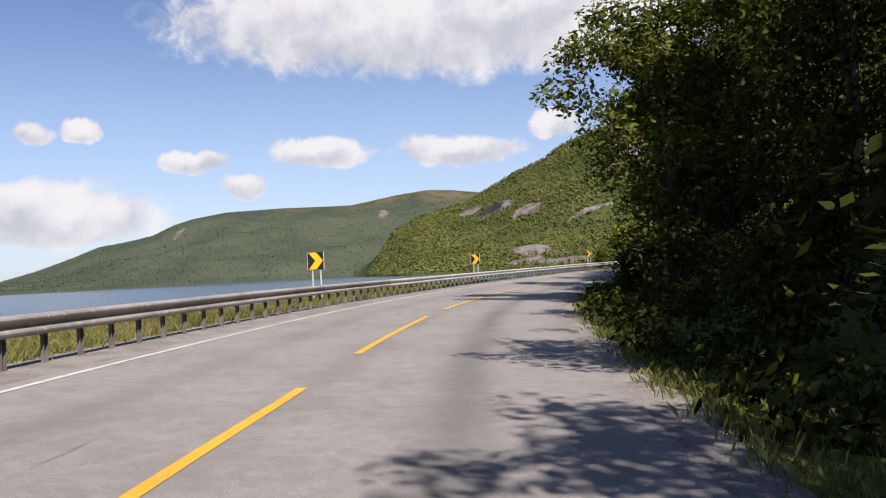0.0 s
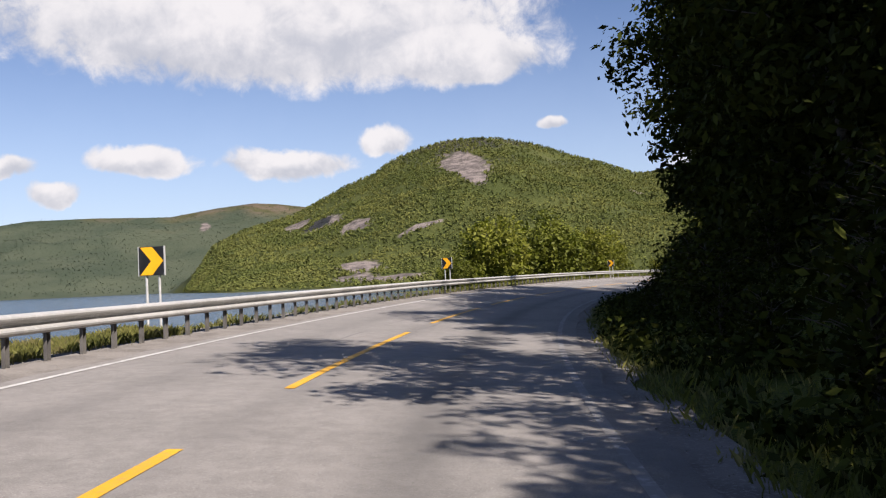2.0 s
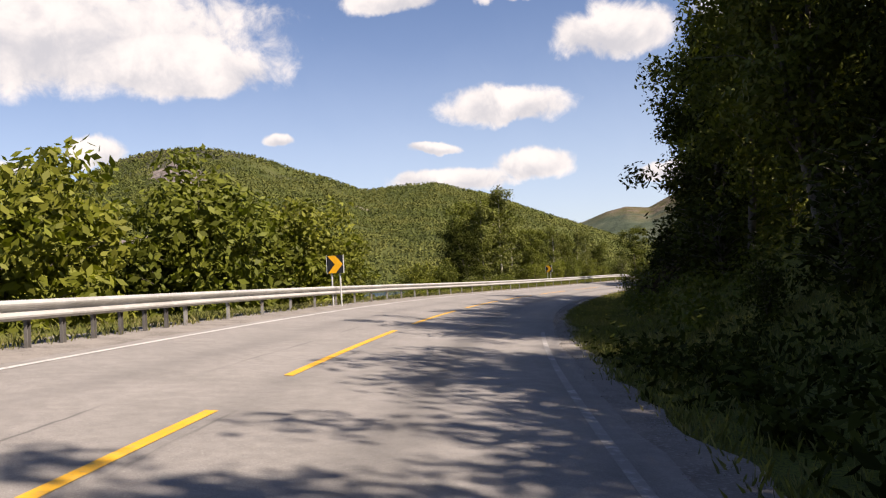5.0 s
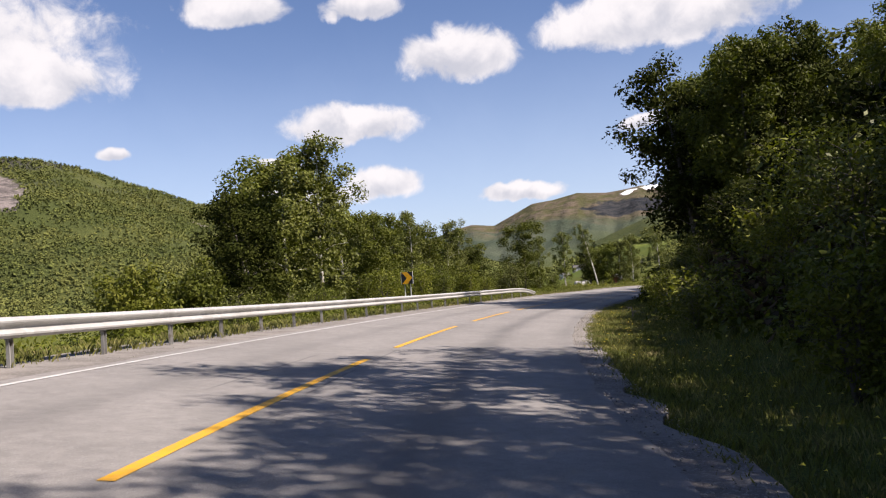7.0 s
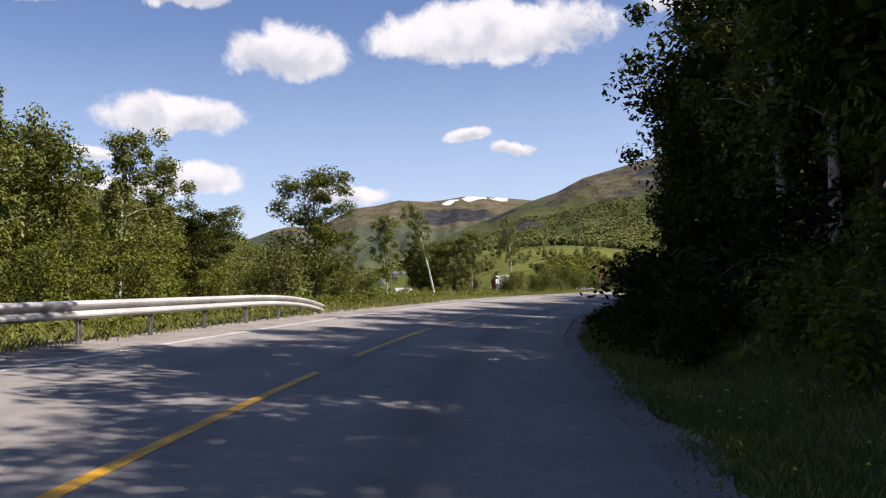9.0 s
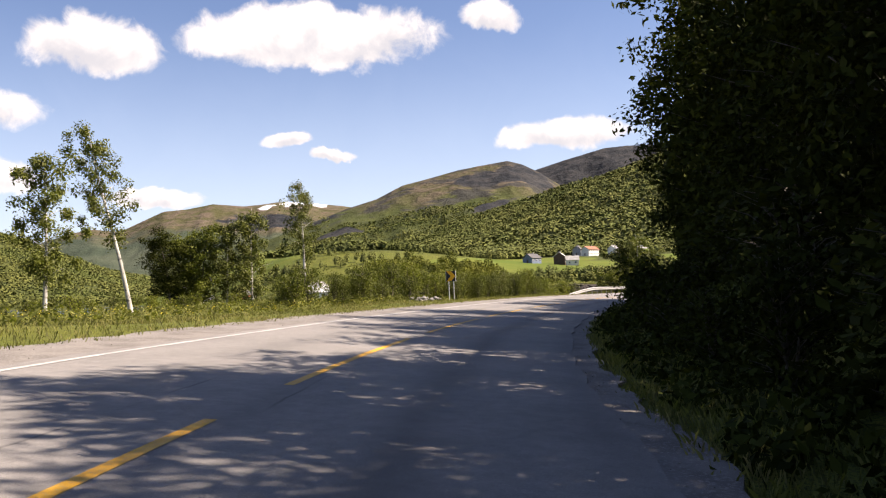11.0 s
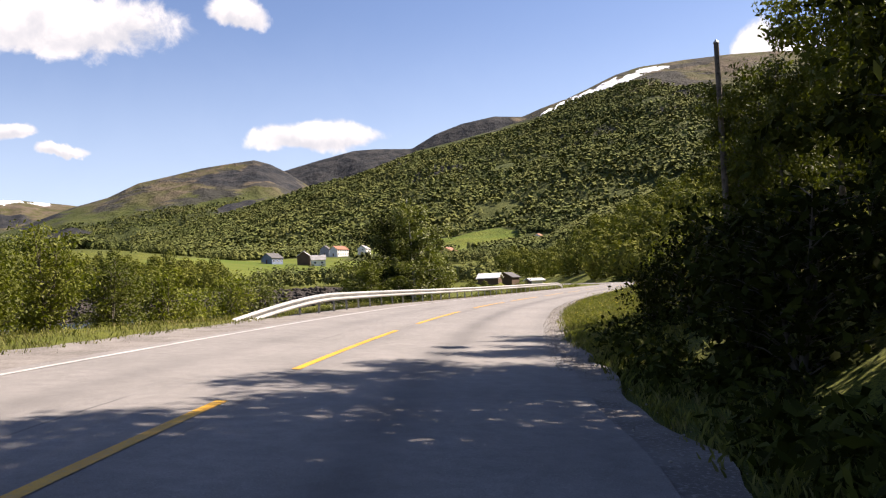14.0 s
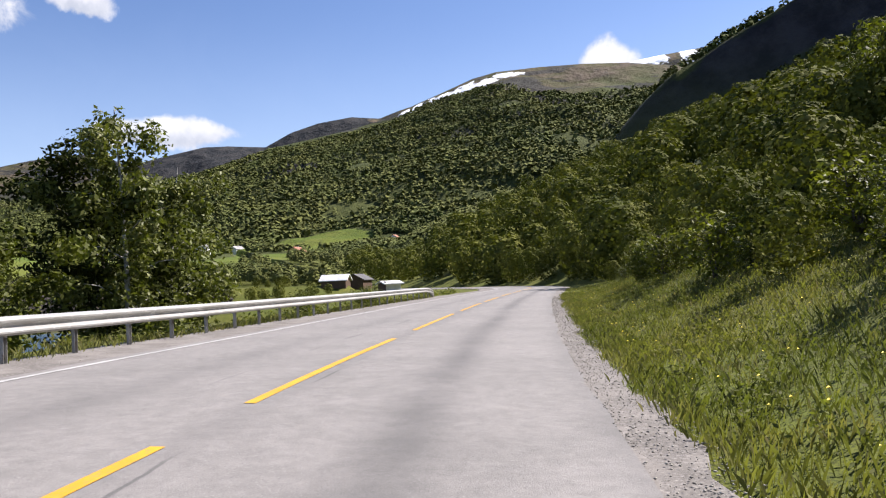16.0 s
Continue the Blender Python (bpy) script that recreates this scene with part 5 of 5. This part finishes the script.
HOUSES = [
    (592, 327, 20, 9, 7, 3.0, 35, "blue", "dark", "grey-blue wooden house among trees on the field"),
    (593, 310, -10, 8, 6.5, 4.6, 35, "brown", "tin", "dark wooden barn with a pale metal roof"),
    (587, 301, 70, 7, 6, 3.0, 38, "white", "grey", "small white house with a grey roof"),
    (783, 340, 25, 13, 8, 5.0, 32, "white", "tile", "long white farmhouse with a red tile roof"),
    (790, 352, 0, 8, 7, 5.0, 40, "grey", "dark", "grey house with a dark roof behind the farm"),
    (811, 327, 10, 9, 7, 4.6, 36, "white", "grey", "white two-storey house on the green hillside"),
    (960, 333, 30, 11, 8, 4.8, 34, "white", "grey", "white house high on the hillside"),
    (723, 250, 15, 11, 8, 3.2, 34, "yellow", "tile", "ochre house with a red tile roof above a field"),
    (537, 236, 60, 6, 5, 2.8, 35, "white", "tile", "small white cottage with a red roof"),
    (679, 648, 40, 12, 8, 3.6, 32, "grey", "dark", "grey house with a dark roof on the meadow"),
    (665, 655, 10, 9, 7, 3.2, 34, "white", "dark", "white house with a dark roof on the meadow"),
    (437, 420, -20, 9, 6.5, 3.2, 34, "red", "dark", "red wooden house with white trim by the water"),
    (480, 480, 30, 10, 7, 2.8, 32, "white", "grey", "low white house beside the bushes"),
    (387, 347, 15, 8, 6, 3.0, 36, "red", "grey", "red boathouse-like cottage beyond the meadow"),
    (373, 337, 50, 7, 5.5, 2.8, 36, "white", "tin", "small white house with a bright roof"),
    (995, 193, 20, 9, 7, 3.2, 34, "white", "tile", "distant white house with a red roof at the wood's edge"),
]
for x, y, az_, wd, dp, ev, pt, wl, rf, lab in HOUSES:
    gable_house(x, y, az_, wd, dp, ev, pt, wl, rf, lab, "house", "house", 0.0, 2 if ev > 4 else 1)
gable_house(401, 200.5, 100, 5.6, 4.6, 2.2, 26, "brown", "tin", "dark timber boathouse with a pale metal roof by the inlet", "boathouse", "shed", -0.5, 1, False)
gable_house(349, 187.5, 60, 2.8, 2.4, 1.6, 16, "white", "tin", "small white shed with a flat metal roof by the road", "shed", "shed", -0.6, 1, False)
gable_house(430, 197, 20, 6, 5, 2.2, 28, "brown", "dark", "brown wooden shed behind the boathouse", "shed", "shed", 0.0, 1, False)


# ---- stone embankment along the inlet ----
def embankment():
    verts, faces = [], []
    cols = 5
    n = 150
    for i in range(n):
        a = radians(47 + 17.5 * i / (n - 1))
        for j in range(cols):
            r = 297.5 + 10.0 * j / (cols - 1)
            z = -4.2 + 6.0 * min(1.0, j / (cols - 2))
            r += 0.5 * noise.noise((i * 0.2, j * 1.3, 0))
            z += 0.25 * noise.noise((i * 0.2, j * 1.7, 4))
            verts.append((MID[0] + math.sin(a) * r, MID[1] + math.cos(a) * r, z))
    for i in range(n - 1):
        for j in range(cols - 1):
            q = i * cols + j
            faces.append((q, q + cols, q + cols + 1, q + 1))
    return mesh_from("stone_embankment", verts, faces, M_STONE_DARK)


tagged(part("stone_embankment", embankment(), None), "dark rough stone embankment across the inlet", "embankment", kind="structure")


def stones(name, count, place, size, mat, label, seed, kind="stuff"):
    """Many small angular stones as one object."""
    rng = np.random.default_rng(seed)
    tmpl = np.array([(1, 0, 0), (-1, 0, 0), (0, 1, 0), (0, -1, 0), (0, 0, 0.55), (0, 0, -0.6)], float)
    tri = np.array([(0, 2, 4), (2, 1, 4), (1, 3, 4), (3, 0, 4), (2, 0, 5), (1, 2, 5), (3, 1, 5), (0, 3, 5)])
    P = np.array([place(rng) for _ in range(count)])
    sz = size[0] + (size[1] - size[0]) * rng.random(count) ** 2.2
    v = tmpl[None] * (0.6 + 0.8 * rng.random((count, 6, 1))) * sz[:, None, None]
    ang = rng.random(count) * 6.28
    c, s_ = np.cos(ang)[:, None], np.sin(ang)[:, None]
    v = np.stack([v[..., 0] * c - v[..., 1] * s_, v[..., 0] * s_ + v[..., 1] * c, v[..., 2]], -1) + P[:, None]
    f = tri[None] + (np.arange(count) * 6)[:, None, None]
    me = fast_mesh(name, v.reshape(-1, 3), f.reshape(-1, 3), mat)
    return tagged(part(name, me, None), label, "stones", kind=kind)


def verge_spot(rng, s0, s1, d0, d1):
    s, d = s0 + (s1 - s0) * rng.random(), d0 + (d1 - d0) * rng.random()
    q = at(s, d)
    return (q.x, q.y, q.z + 0.005)


def bank_spot(rng):
    a, j = radians(47 + 17.5 * rng.random()), rng.random()
    r = 297.3 + 8.0 * j
    return (MID[0] + math.sin(a) * r, MID[1] + math.cos(a) * r, -4.2 + 6.0 * j + 0.15)


stones("embankment_stones", 1800, bank_spot, (0.3, 0.95), M_STONE_DARK, "dark angular stones piled along the embankment", 12)
slab = bmesh.new()
box(slab, (4.4, 5.0, 2.8), Matrix.Translation((228.5, 196.6, -1.5)) @ pose(0, 0, 0, 6, 0, 2), 0.05)
tagged(part("slipway", slab, M_CONCRETE), "pale concrete slipway slab at the edge of the inlet", "slipway")
stones("gravel", 3000, lambda r: verge_spot(r, -2, 390, 3.42, 3.95), (0.005, 0.018), M_PEBBLE, "loose grey gravel along the asphalt edge", 3)
stones("gravel", 14000, lambda r: verge_spot(r, 292, 372, 3.12, 3.78), (0.004, 0.017), M_PEBBLE, "coarse loose gravel beside the sunny bank", 13)
stones("gravel", 5000, lambda r: verge_spot(r, 120, 196, 3.4, 3.95), (0.005, 0.018), M_PEBBLE, "loose gravel beside the flowering verge", 14)
stones("gravel", 3200, lambda r: verge_spot(r, -2, 380, -5.9, -3.9), (0.005, 0.018), M_PEBBLE, "loose gravel under the guardrail", 4)


def heap_spot(rng):
    q = Vector((161.6 + 3.4 * rng.random(), 192.9 + 0.9 * rng.random(), 0))
    return (q.x, q.y, ground_z(q.x, q.y) + 0.25 * rng.random())


stones("stone_heap", 60, heap_spot, (0.08, 0.22), M_STONE, "heap of pale stones at the foot of the bushes", 5)


# ---- grass ----
def grass(name, count, spots, tall, seed, label, mat=None, blades=4):
    """Tufts of bent blades as one object. spots(rng, n): arrays of x, y, z."""
    rng = np.random.default_rng(seed)
    x, y, z = spots(rng, count)
    n = len(x) * blades
    px, py, pz = np.repeat(x, blades), np.repeat(y, blades), np.repeat(z, blades)
    px = px + rng.normal(size=n) * 0.09
    py = py + rng.normal(size=n) * 0.09
    h = tall * (0.45 + 0.9 * rng.random(n))
    a = rng.random(n) * 6.283
    wd = 0.0014 + 0.0032 * rng.random(n)
    bend = h * (0.25 + 0.5 * rng.random(n))
    ca, sa = np.cos(a), np.sin(a)
    v = np.empty((n, 4, 3))
    v[:, 0] = np.stack([px - sa * wd, py + ca * wd, pz - 0.03], 1)
    v[:, 1] = np.stack([px + sa * wd, py - ca * wd, pz - 0.03], 1)
    v[:, 2] = np.stack([px + ca * bend * 0.4 + sa * wd * 0.8, py + sa * bend * 0.4 - ca * wd * 0.8, pz + h * 0.65], 1)
    v[:, 3] = np.stack([px + ca * bend, py + sa * bend, pz + h], 1)
    me = fast_mesh(name, v.reshape(-1, 3), np.arange(n * 4).reshape(-1, 4), mat or M_GRASS)
    return tagged(part(name, me, None), label, "grass", kind="stuff")


def along(s0, s1, d0, d1, near=1.6):
    def spots(rng, n):
        s = s0 + (s1 - s0) * rng.random(n)
        d = d0 + (d1 - d0) * rng.random(n) ** near
        f = np.interp(s, SS, np.arange(len(SS)))
        i = np.minimum(f.astype(int), len(SS) - 2)
        k = (f - i)[:, None]
        c = CL[i] * (1 - k) + CL[i + 1] * k
        nr = NRM[i] * (1 - k) + NRM[i + 1] * k
        x, y = c[:, 0] + nr[:, 0] * d, c[:, 1] + nr[:, 1] * d
        return x, y, ground_zs(x, y)
    return spots


grass("grass", 34000, along(112, 204, 3.85, 9.0, 1.3), 0.10, 1, "green roadside grass on the inner verge")
grass("grass", 5500, along(-4, 116, 3.9, 5.6), 0.14, 11, "sparse grass at the edge of the shaded wood")
grass("grass", 5500, along(200, 300, 3.9, 5.6), 0.14, 12, "sparse grass at the edge of the shaded wood")
grass("grass", 42000, along(296, 378, 3.7, 18, 1.3), 0.14, 2, "tall green grass and weeds on the sunny bank")
grass("grass", 13000, along(-4, 226, -5.0, -9.0), 0.17, 3, "green grass behind the guardrail posts")
grass("grass", 26000, along(-6, 58, -4.95, -8.6, 1.2), 0.19, 15, "tall bright green grass behind the guardrail posts")
grass("grass", 15000, along(222, 306, -5.2, -24, 1.3), 0.11, 4, "meadow grass beside the road")
grass("grass", 5000, along(304, 380, -5.8, -10), 0.15, 5, "rough grass below the guardrail")


def undergrowth(name, count, spots, tall, wide, leaves, size, seed, label, mat):
    """Low leafy clumps and weeds as one object."""
    rng = np.random.default_rng(seed)
    x, y, z = spots(rng, count)
    f = (0.5 + 0.9 * rng.random(count))[:, None]
    u = rng.normal(size=(count, leaves, 3))
    u /= np.linalg.norm(u, axis=2)[..., None]
    k = rng.random((count, leaves)) ** 0.4
    px, py = x[:, None] + u[..., 0] * wide * k * f, y[:, None] + u[..., 1] * wide * k * f
    pz = z[:, None] + (np.abs(u[..., 2]) * k * tall * f)
    c = np.stack([px, py, pz], -1)
    n = u + 0.6 * rng.normal(size=u.shape) + np.array([0, 0, 0.4])
    n /= np.linalg.norm(n, axis=2)[..., None]
    t = np.cross(n, rng.normal(size=u.shape))
    t /= np.linalg.norm(t, axis=2)[..., None]
    b = np.cross(n, t)
    sz = size * (0.5 + rng.random((count, leaves, 1)))
    v = np.stack([c - t * sz, c + b * sz * 0.45 - n * sz * 0.1, c + t * sz, c - b * sz * 0.45 - n * sz * 0.1], 2)
    me = fast_mesh(name, v.reshape(-1, 3), np.arange(count * leaves * 4).reshape(-1, 4), mat)
    return tagged(part(name, me, None), label, "undergrowth", kind="stuff")


# the first two fill the verge with leaves darkened for tree shade
undergrowth("undergrowth", 1100, along(-6, 118, 4.3, 9.0, 1.2), 0.55, 0.5, 44, 0.075, 21, "low undergrowth with shade put into its colour crowding the road's edge", M_LEAF[2])
undergrowth("undergrowth", 1000, along(198, 300, 4.3, 9.0, 1.2), 0.55, 0.5, 44, 0.075, 22, "low undergrowth with shade in its colour under the roadside trees", M_LEAF[2])
undergrowth("undergrowth", 1100, along(120, 194, 6.5, 15.0, 1.2), 0.7, 0.6, 40, 0.085, 23, "green shrubs and weeds on the earth bank", M_LEAF[0])
undergrowth("dry_growth", 1100, along(136, 192, 7.0, 14.0, 1.0), 0.6, 0.6, 34, 0.11, 24, "brown dead twigs and dry growth on the bank", M_BROWN)
undergrowth("weeds", 2600, along(297, 392, 4.1, 24.0, 1.1), 0.40, 0.45, 80, 0.026, 25, "mixed leafy weeds on the sunny bank", M_WEED)
undergrowth("weeds", 900, along(224, 300, -9.0, -26.0, 1.0), 0.5, 0.5, 34, 0.075, 26, "leafy weeds along the meadow's edge", M_WEED)


undergrowth("undergrowth", 700, along(148, 228, -6.0, -10.5, 1.0), 0.6, 0.5, 36, 0.06, 27, "green undergrowth behind the guardrail", M_LEAF[0])
undergrowth("weeds", 160, along(306, 348, -6.6, -7.8, 1.0), 0.35, 0.35, 34, 0.05, 29, "low weeds under the guardrail", M_WEED)
undergrowth("weeds", 700, along(352, 400, -6.6, -22.0, 1.0), 0.6, 0.6, 34, 0.07, 28, "rough weeds and scrub below the guardrail", M_WEED)


def dots(name, count, spots, seed, label):
    rng = np.random.default_rng(seed)
    x, y, z = spots(rng, count)
    z = z + 0.22 + 0.25 * rng.random(count)
    r = 0.012 + 0.015 * rng.random(count)
    v = np.empty((count, 5, 3))
    for k in range(5):
        a = 6.283 * k / 5
        v[:, k] = np.stack([x + r * math.cos(a), y + r * math.sin(a), z + 0.4 * r * math.cos(2 * a)], 1)
    return tagged(part(name, fast_mesh(name, v.reshape(-1, 3), np.arange(count * 5).reshape(-1, 5), M_FLOWER), None), label, "flowers", kind="stuff")


dots("flowers", 900, along(124, 190, 4.0, 8.5, 1.2), 6, "small yellow meadow flowers on the verge")
dots("flowers", 900, along(300, 385, 4.0, 16, 1.2), 7, "small yellow flowers scattered on the grassy bank")
dots("flowers", 500, along(224, 262, -7, -18, 1.2), 8, "yellow buttercups in the meadow")


def dead_branch(s_, d_, tall, twigs, seed, label):
    """A broken upright stick with thin drooping twigs."""
    rng = np.random.default_rng(seed)
    thing = tagged(new("dead_branch"), label, "branch")
    v, f = [], []
    tube(v, f, [(0, 0, -0.1), (0.02, 0.01, tall * 0.5), (0.0, 0.03, tall)], [0.035, 0.03, 0.018], 6)
    part("stick", mesh_from("stick", v, f, M_DEAD, True), None, thing)
    for i in range(twigs):
        a, r = i * 6.283 / twigs + rng.random(), tall * (0.7 + 0.8 * rng.random())
        z0 = tall * (0.35 + 0.6 * rng.random())
        tip = (math.cos(a) * r, math.sin(a) * r, max(0.03, z0 - 0.5 * tall * rng.random()))
        mid = (tip[0] * 0.5, tip[1] * 0.5, z0 + 0.12 * tall)
        v, f = [], []
        tube(v, f, [(0, 0, z0), mid, tip], [0.014, 0.010, 0.005], 5)
        part("twig", mesh_from("twig", v, f, M_DEAD, True), None, thing)
    q = at(s_, d_)
    thing.matrix_world = Matrix.Translation((q.x, q.y, ground_z(q.x, q.y)))


M_DEAD = material("dead_wood", [(0.20, 0.17, 0.14), (0.13, 0.11, 0.09), (0.28, 0.25, 0.21)], 4.0, 0.9, 0.4, 40.0, fine=12.0)
dead_branch(175.9, 5.4, 0.5, 5, 1, "short broken stick with drooping twigs in the verge grass")
for i, (s_, d_, h_) in enumerate(((178.5, 7.6, 0.7), (180.5, 8.3, 0.8), (176.0, 8.2, 0.75), (172.0, 7.8, 0.6), (183.0, 7.4, 0.65))):
    dead_branch(s_, d_, h_, 7, 10 + i, "pale dead branch sticking out of the shaded bank")


# ---- woods on the mountains and in the valley ----
def far_woods(name, count, seed, a0, a1, r0, r1, zmin, zmax, size, label, keep, sprays=12, mat=None):
    """Thousands of small rough crowns standing on the slopes, as one object; each a clump of bent leaf sprays."""
    rng = np.random.default_rng(seed)
    a = np.radians(a0 + (a1 - a0) * rng.random(count * 5))
    r = np.sqrt(r0**2 + (r1**2 - r0**2) * rng.random(count * 5))
    x, y = MID[0] + np.sin(a) * r, MID[1] + np.cos(a) * r
    z = ground_zs(x, y)
    ok = (z > zmin) & (z < zmax + 60 * wave(x, y, 150, 9)) & keep(x, y, z, rng)
    x, y, z = x[ok][:count], y[ok][:count], z[ok][:count]
    n = len(x)
    h = size[0] + (size[1] - size[0]) * rng.random(n)
    wd = h * (0.24 + 0.14 * rng.random(n))
    u = rng.normal(size=(n, sprays, 3))
    u /= np.linalg.norm(u, axis=2)[..., None]
    u[..., 2] = np.abs(u[..., 2]) * 1.5 - 0.5
    c = np.stack([x, y, z + 0.45 * h], 1)[:, None] + u * np.stack([wd, wd, 0.5 * h], 1)[:, None] * (0.55 + 0.45 * rng.random((n, sprays, 1)))
    nr = 0.8 * u + 0.15 * rng.normal(size=u.shape) + np.array([0, 0, 0.5])
    nr /= np.linalg.norm(nr, axis=2)[..., None]
    t = np.cross(nr, rng.normal(size=u.shape))
    t /= np.linalg.norm(t, axis=2)[..., None]
    b = np.cross(nr, t)
    sz = (wd * 2.1 / math.sqrt(sprays))[:, None, None] * (0.6 + 0.8 * rng.random((n, sprays, 1)))
    v = np.stack([c - t * sz, c + b * sz * 0.8 - nr * sz * 0.3, c + t * sz, c - b * sz * 0.8 - nr * sz * 0.3], 2)
    me = fast_mesh(name, v.reshape(-1, 3), np.arange(n * sprays * 4).reshape(-1, 4), mat or M_FAR_WOOD)
    return tagged(part(name, me, None), label, "woods", kind="stuff")


patchy = lambda x, y, z, rng: wave(x, y, 60, 3) + 0.8 * wave(x, y, 23, 6) + 1.1 * rng.random(len(x)) > -0.1
clear = lambda x, y: ~in_patches(x, y, FIELDS, 1.05) & np.all([(x - h[0]) ** 2 + (y - h[1]) ** 2 > 18 ** 2 for h in HOUSES], axis=0)
far_woods("far_woods", 42000, 1, -10, 48, 890, 1690, -2.5, 330, (4, 7.5), "dense green woods covering the headland mountain", lambda x, y, z, rng: ~in_patches(x, y, OUTCROPS, 0.9) & patchy(x, y, z, rng), 10)
far_woods("far_woods", 23000, 2, 44, 112, 560, 930, 16, 410, (4, 7.5), "mixed green woods on the valley's far slope", lambda x, y, z, rng: ~((x - MID[0] > 0) & (y < MID[1] + 5) & (np.hypot(x - MID[0], y - MID[1]) < 900)) & clear(x, y) & patchy(x, y, z, rng) & (z + 22 * wave(x, y, 45, 8) > 26), 11)
far_woods("far_woods", 56000, 7, 44, 112, 930, 2030, 16, 410, (6, 10), "mixed green woods high on the valley's far slope", lambda x, y, z, rng: ~((x - MID[0] > 0) & (y < MID[1] + 5) & (np.hypot(x - MID[0], y - MID[1]) < 900)) & clear(x, y) & patchy(x, y, z, rng) & (z + 22 * wave(x, y, 45, 8) > 26), 5)
far_woods("far_woods", 4600, 3, 90, 125, 465, 800, 10, 400, (5, 9.5), "dark woods under the shaded cliff", lambda x, y, z, rng: patchy(x, y, z, rng) & ~((np.hypot(x - MID[0], y - MID[1]) > 704) & (np.hypot(x - MID[0], y - MID[1]) < 752)), 14)
far_woods("far_woods", 2300, 4, 44, 100, 315, 640, 1.0, 60, (3.0, 7), "scattered trees between the fields", lambda x, y, z, rng: ((wave(x, y, 33, 12) + 0.5 * wave(x, y, 11, 4) > 0.22) & clear(x, y)) | (clear(x, y) & (rng.random(len(x)) > 0.95)), 90)

# these far trees carry the haze-tinted colour
far_woods("far_woods", 9000, 5, -32, 14, 2300, 3450, 0, 330, (3, 5.5), "thin woods tinted grey-green with haze on the mountain across the fjord", patchy, 5, M_FAR_HAZY)
far_woods("far_woods", 12000, 6, 53, 78, 1450, 2600, 60, 290, (5, 9), "green birch woods below the bare summit", lambda x, y, z, rng: ~in_patches(x, y, CRAGS_AND_SHADE, 0.9) & (wave(x, y, 130, 4) + 0.6 * wave(x, y, 50, 6) + 0.8 * rng.random(len(x)) > 0.05), 5)
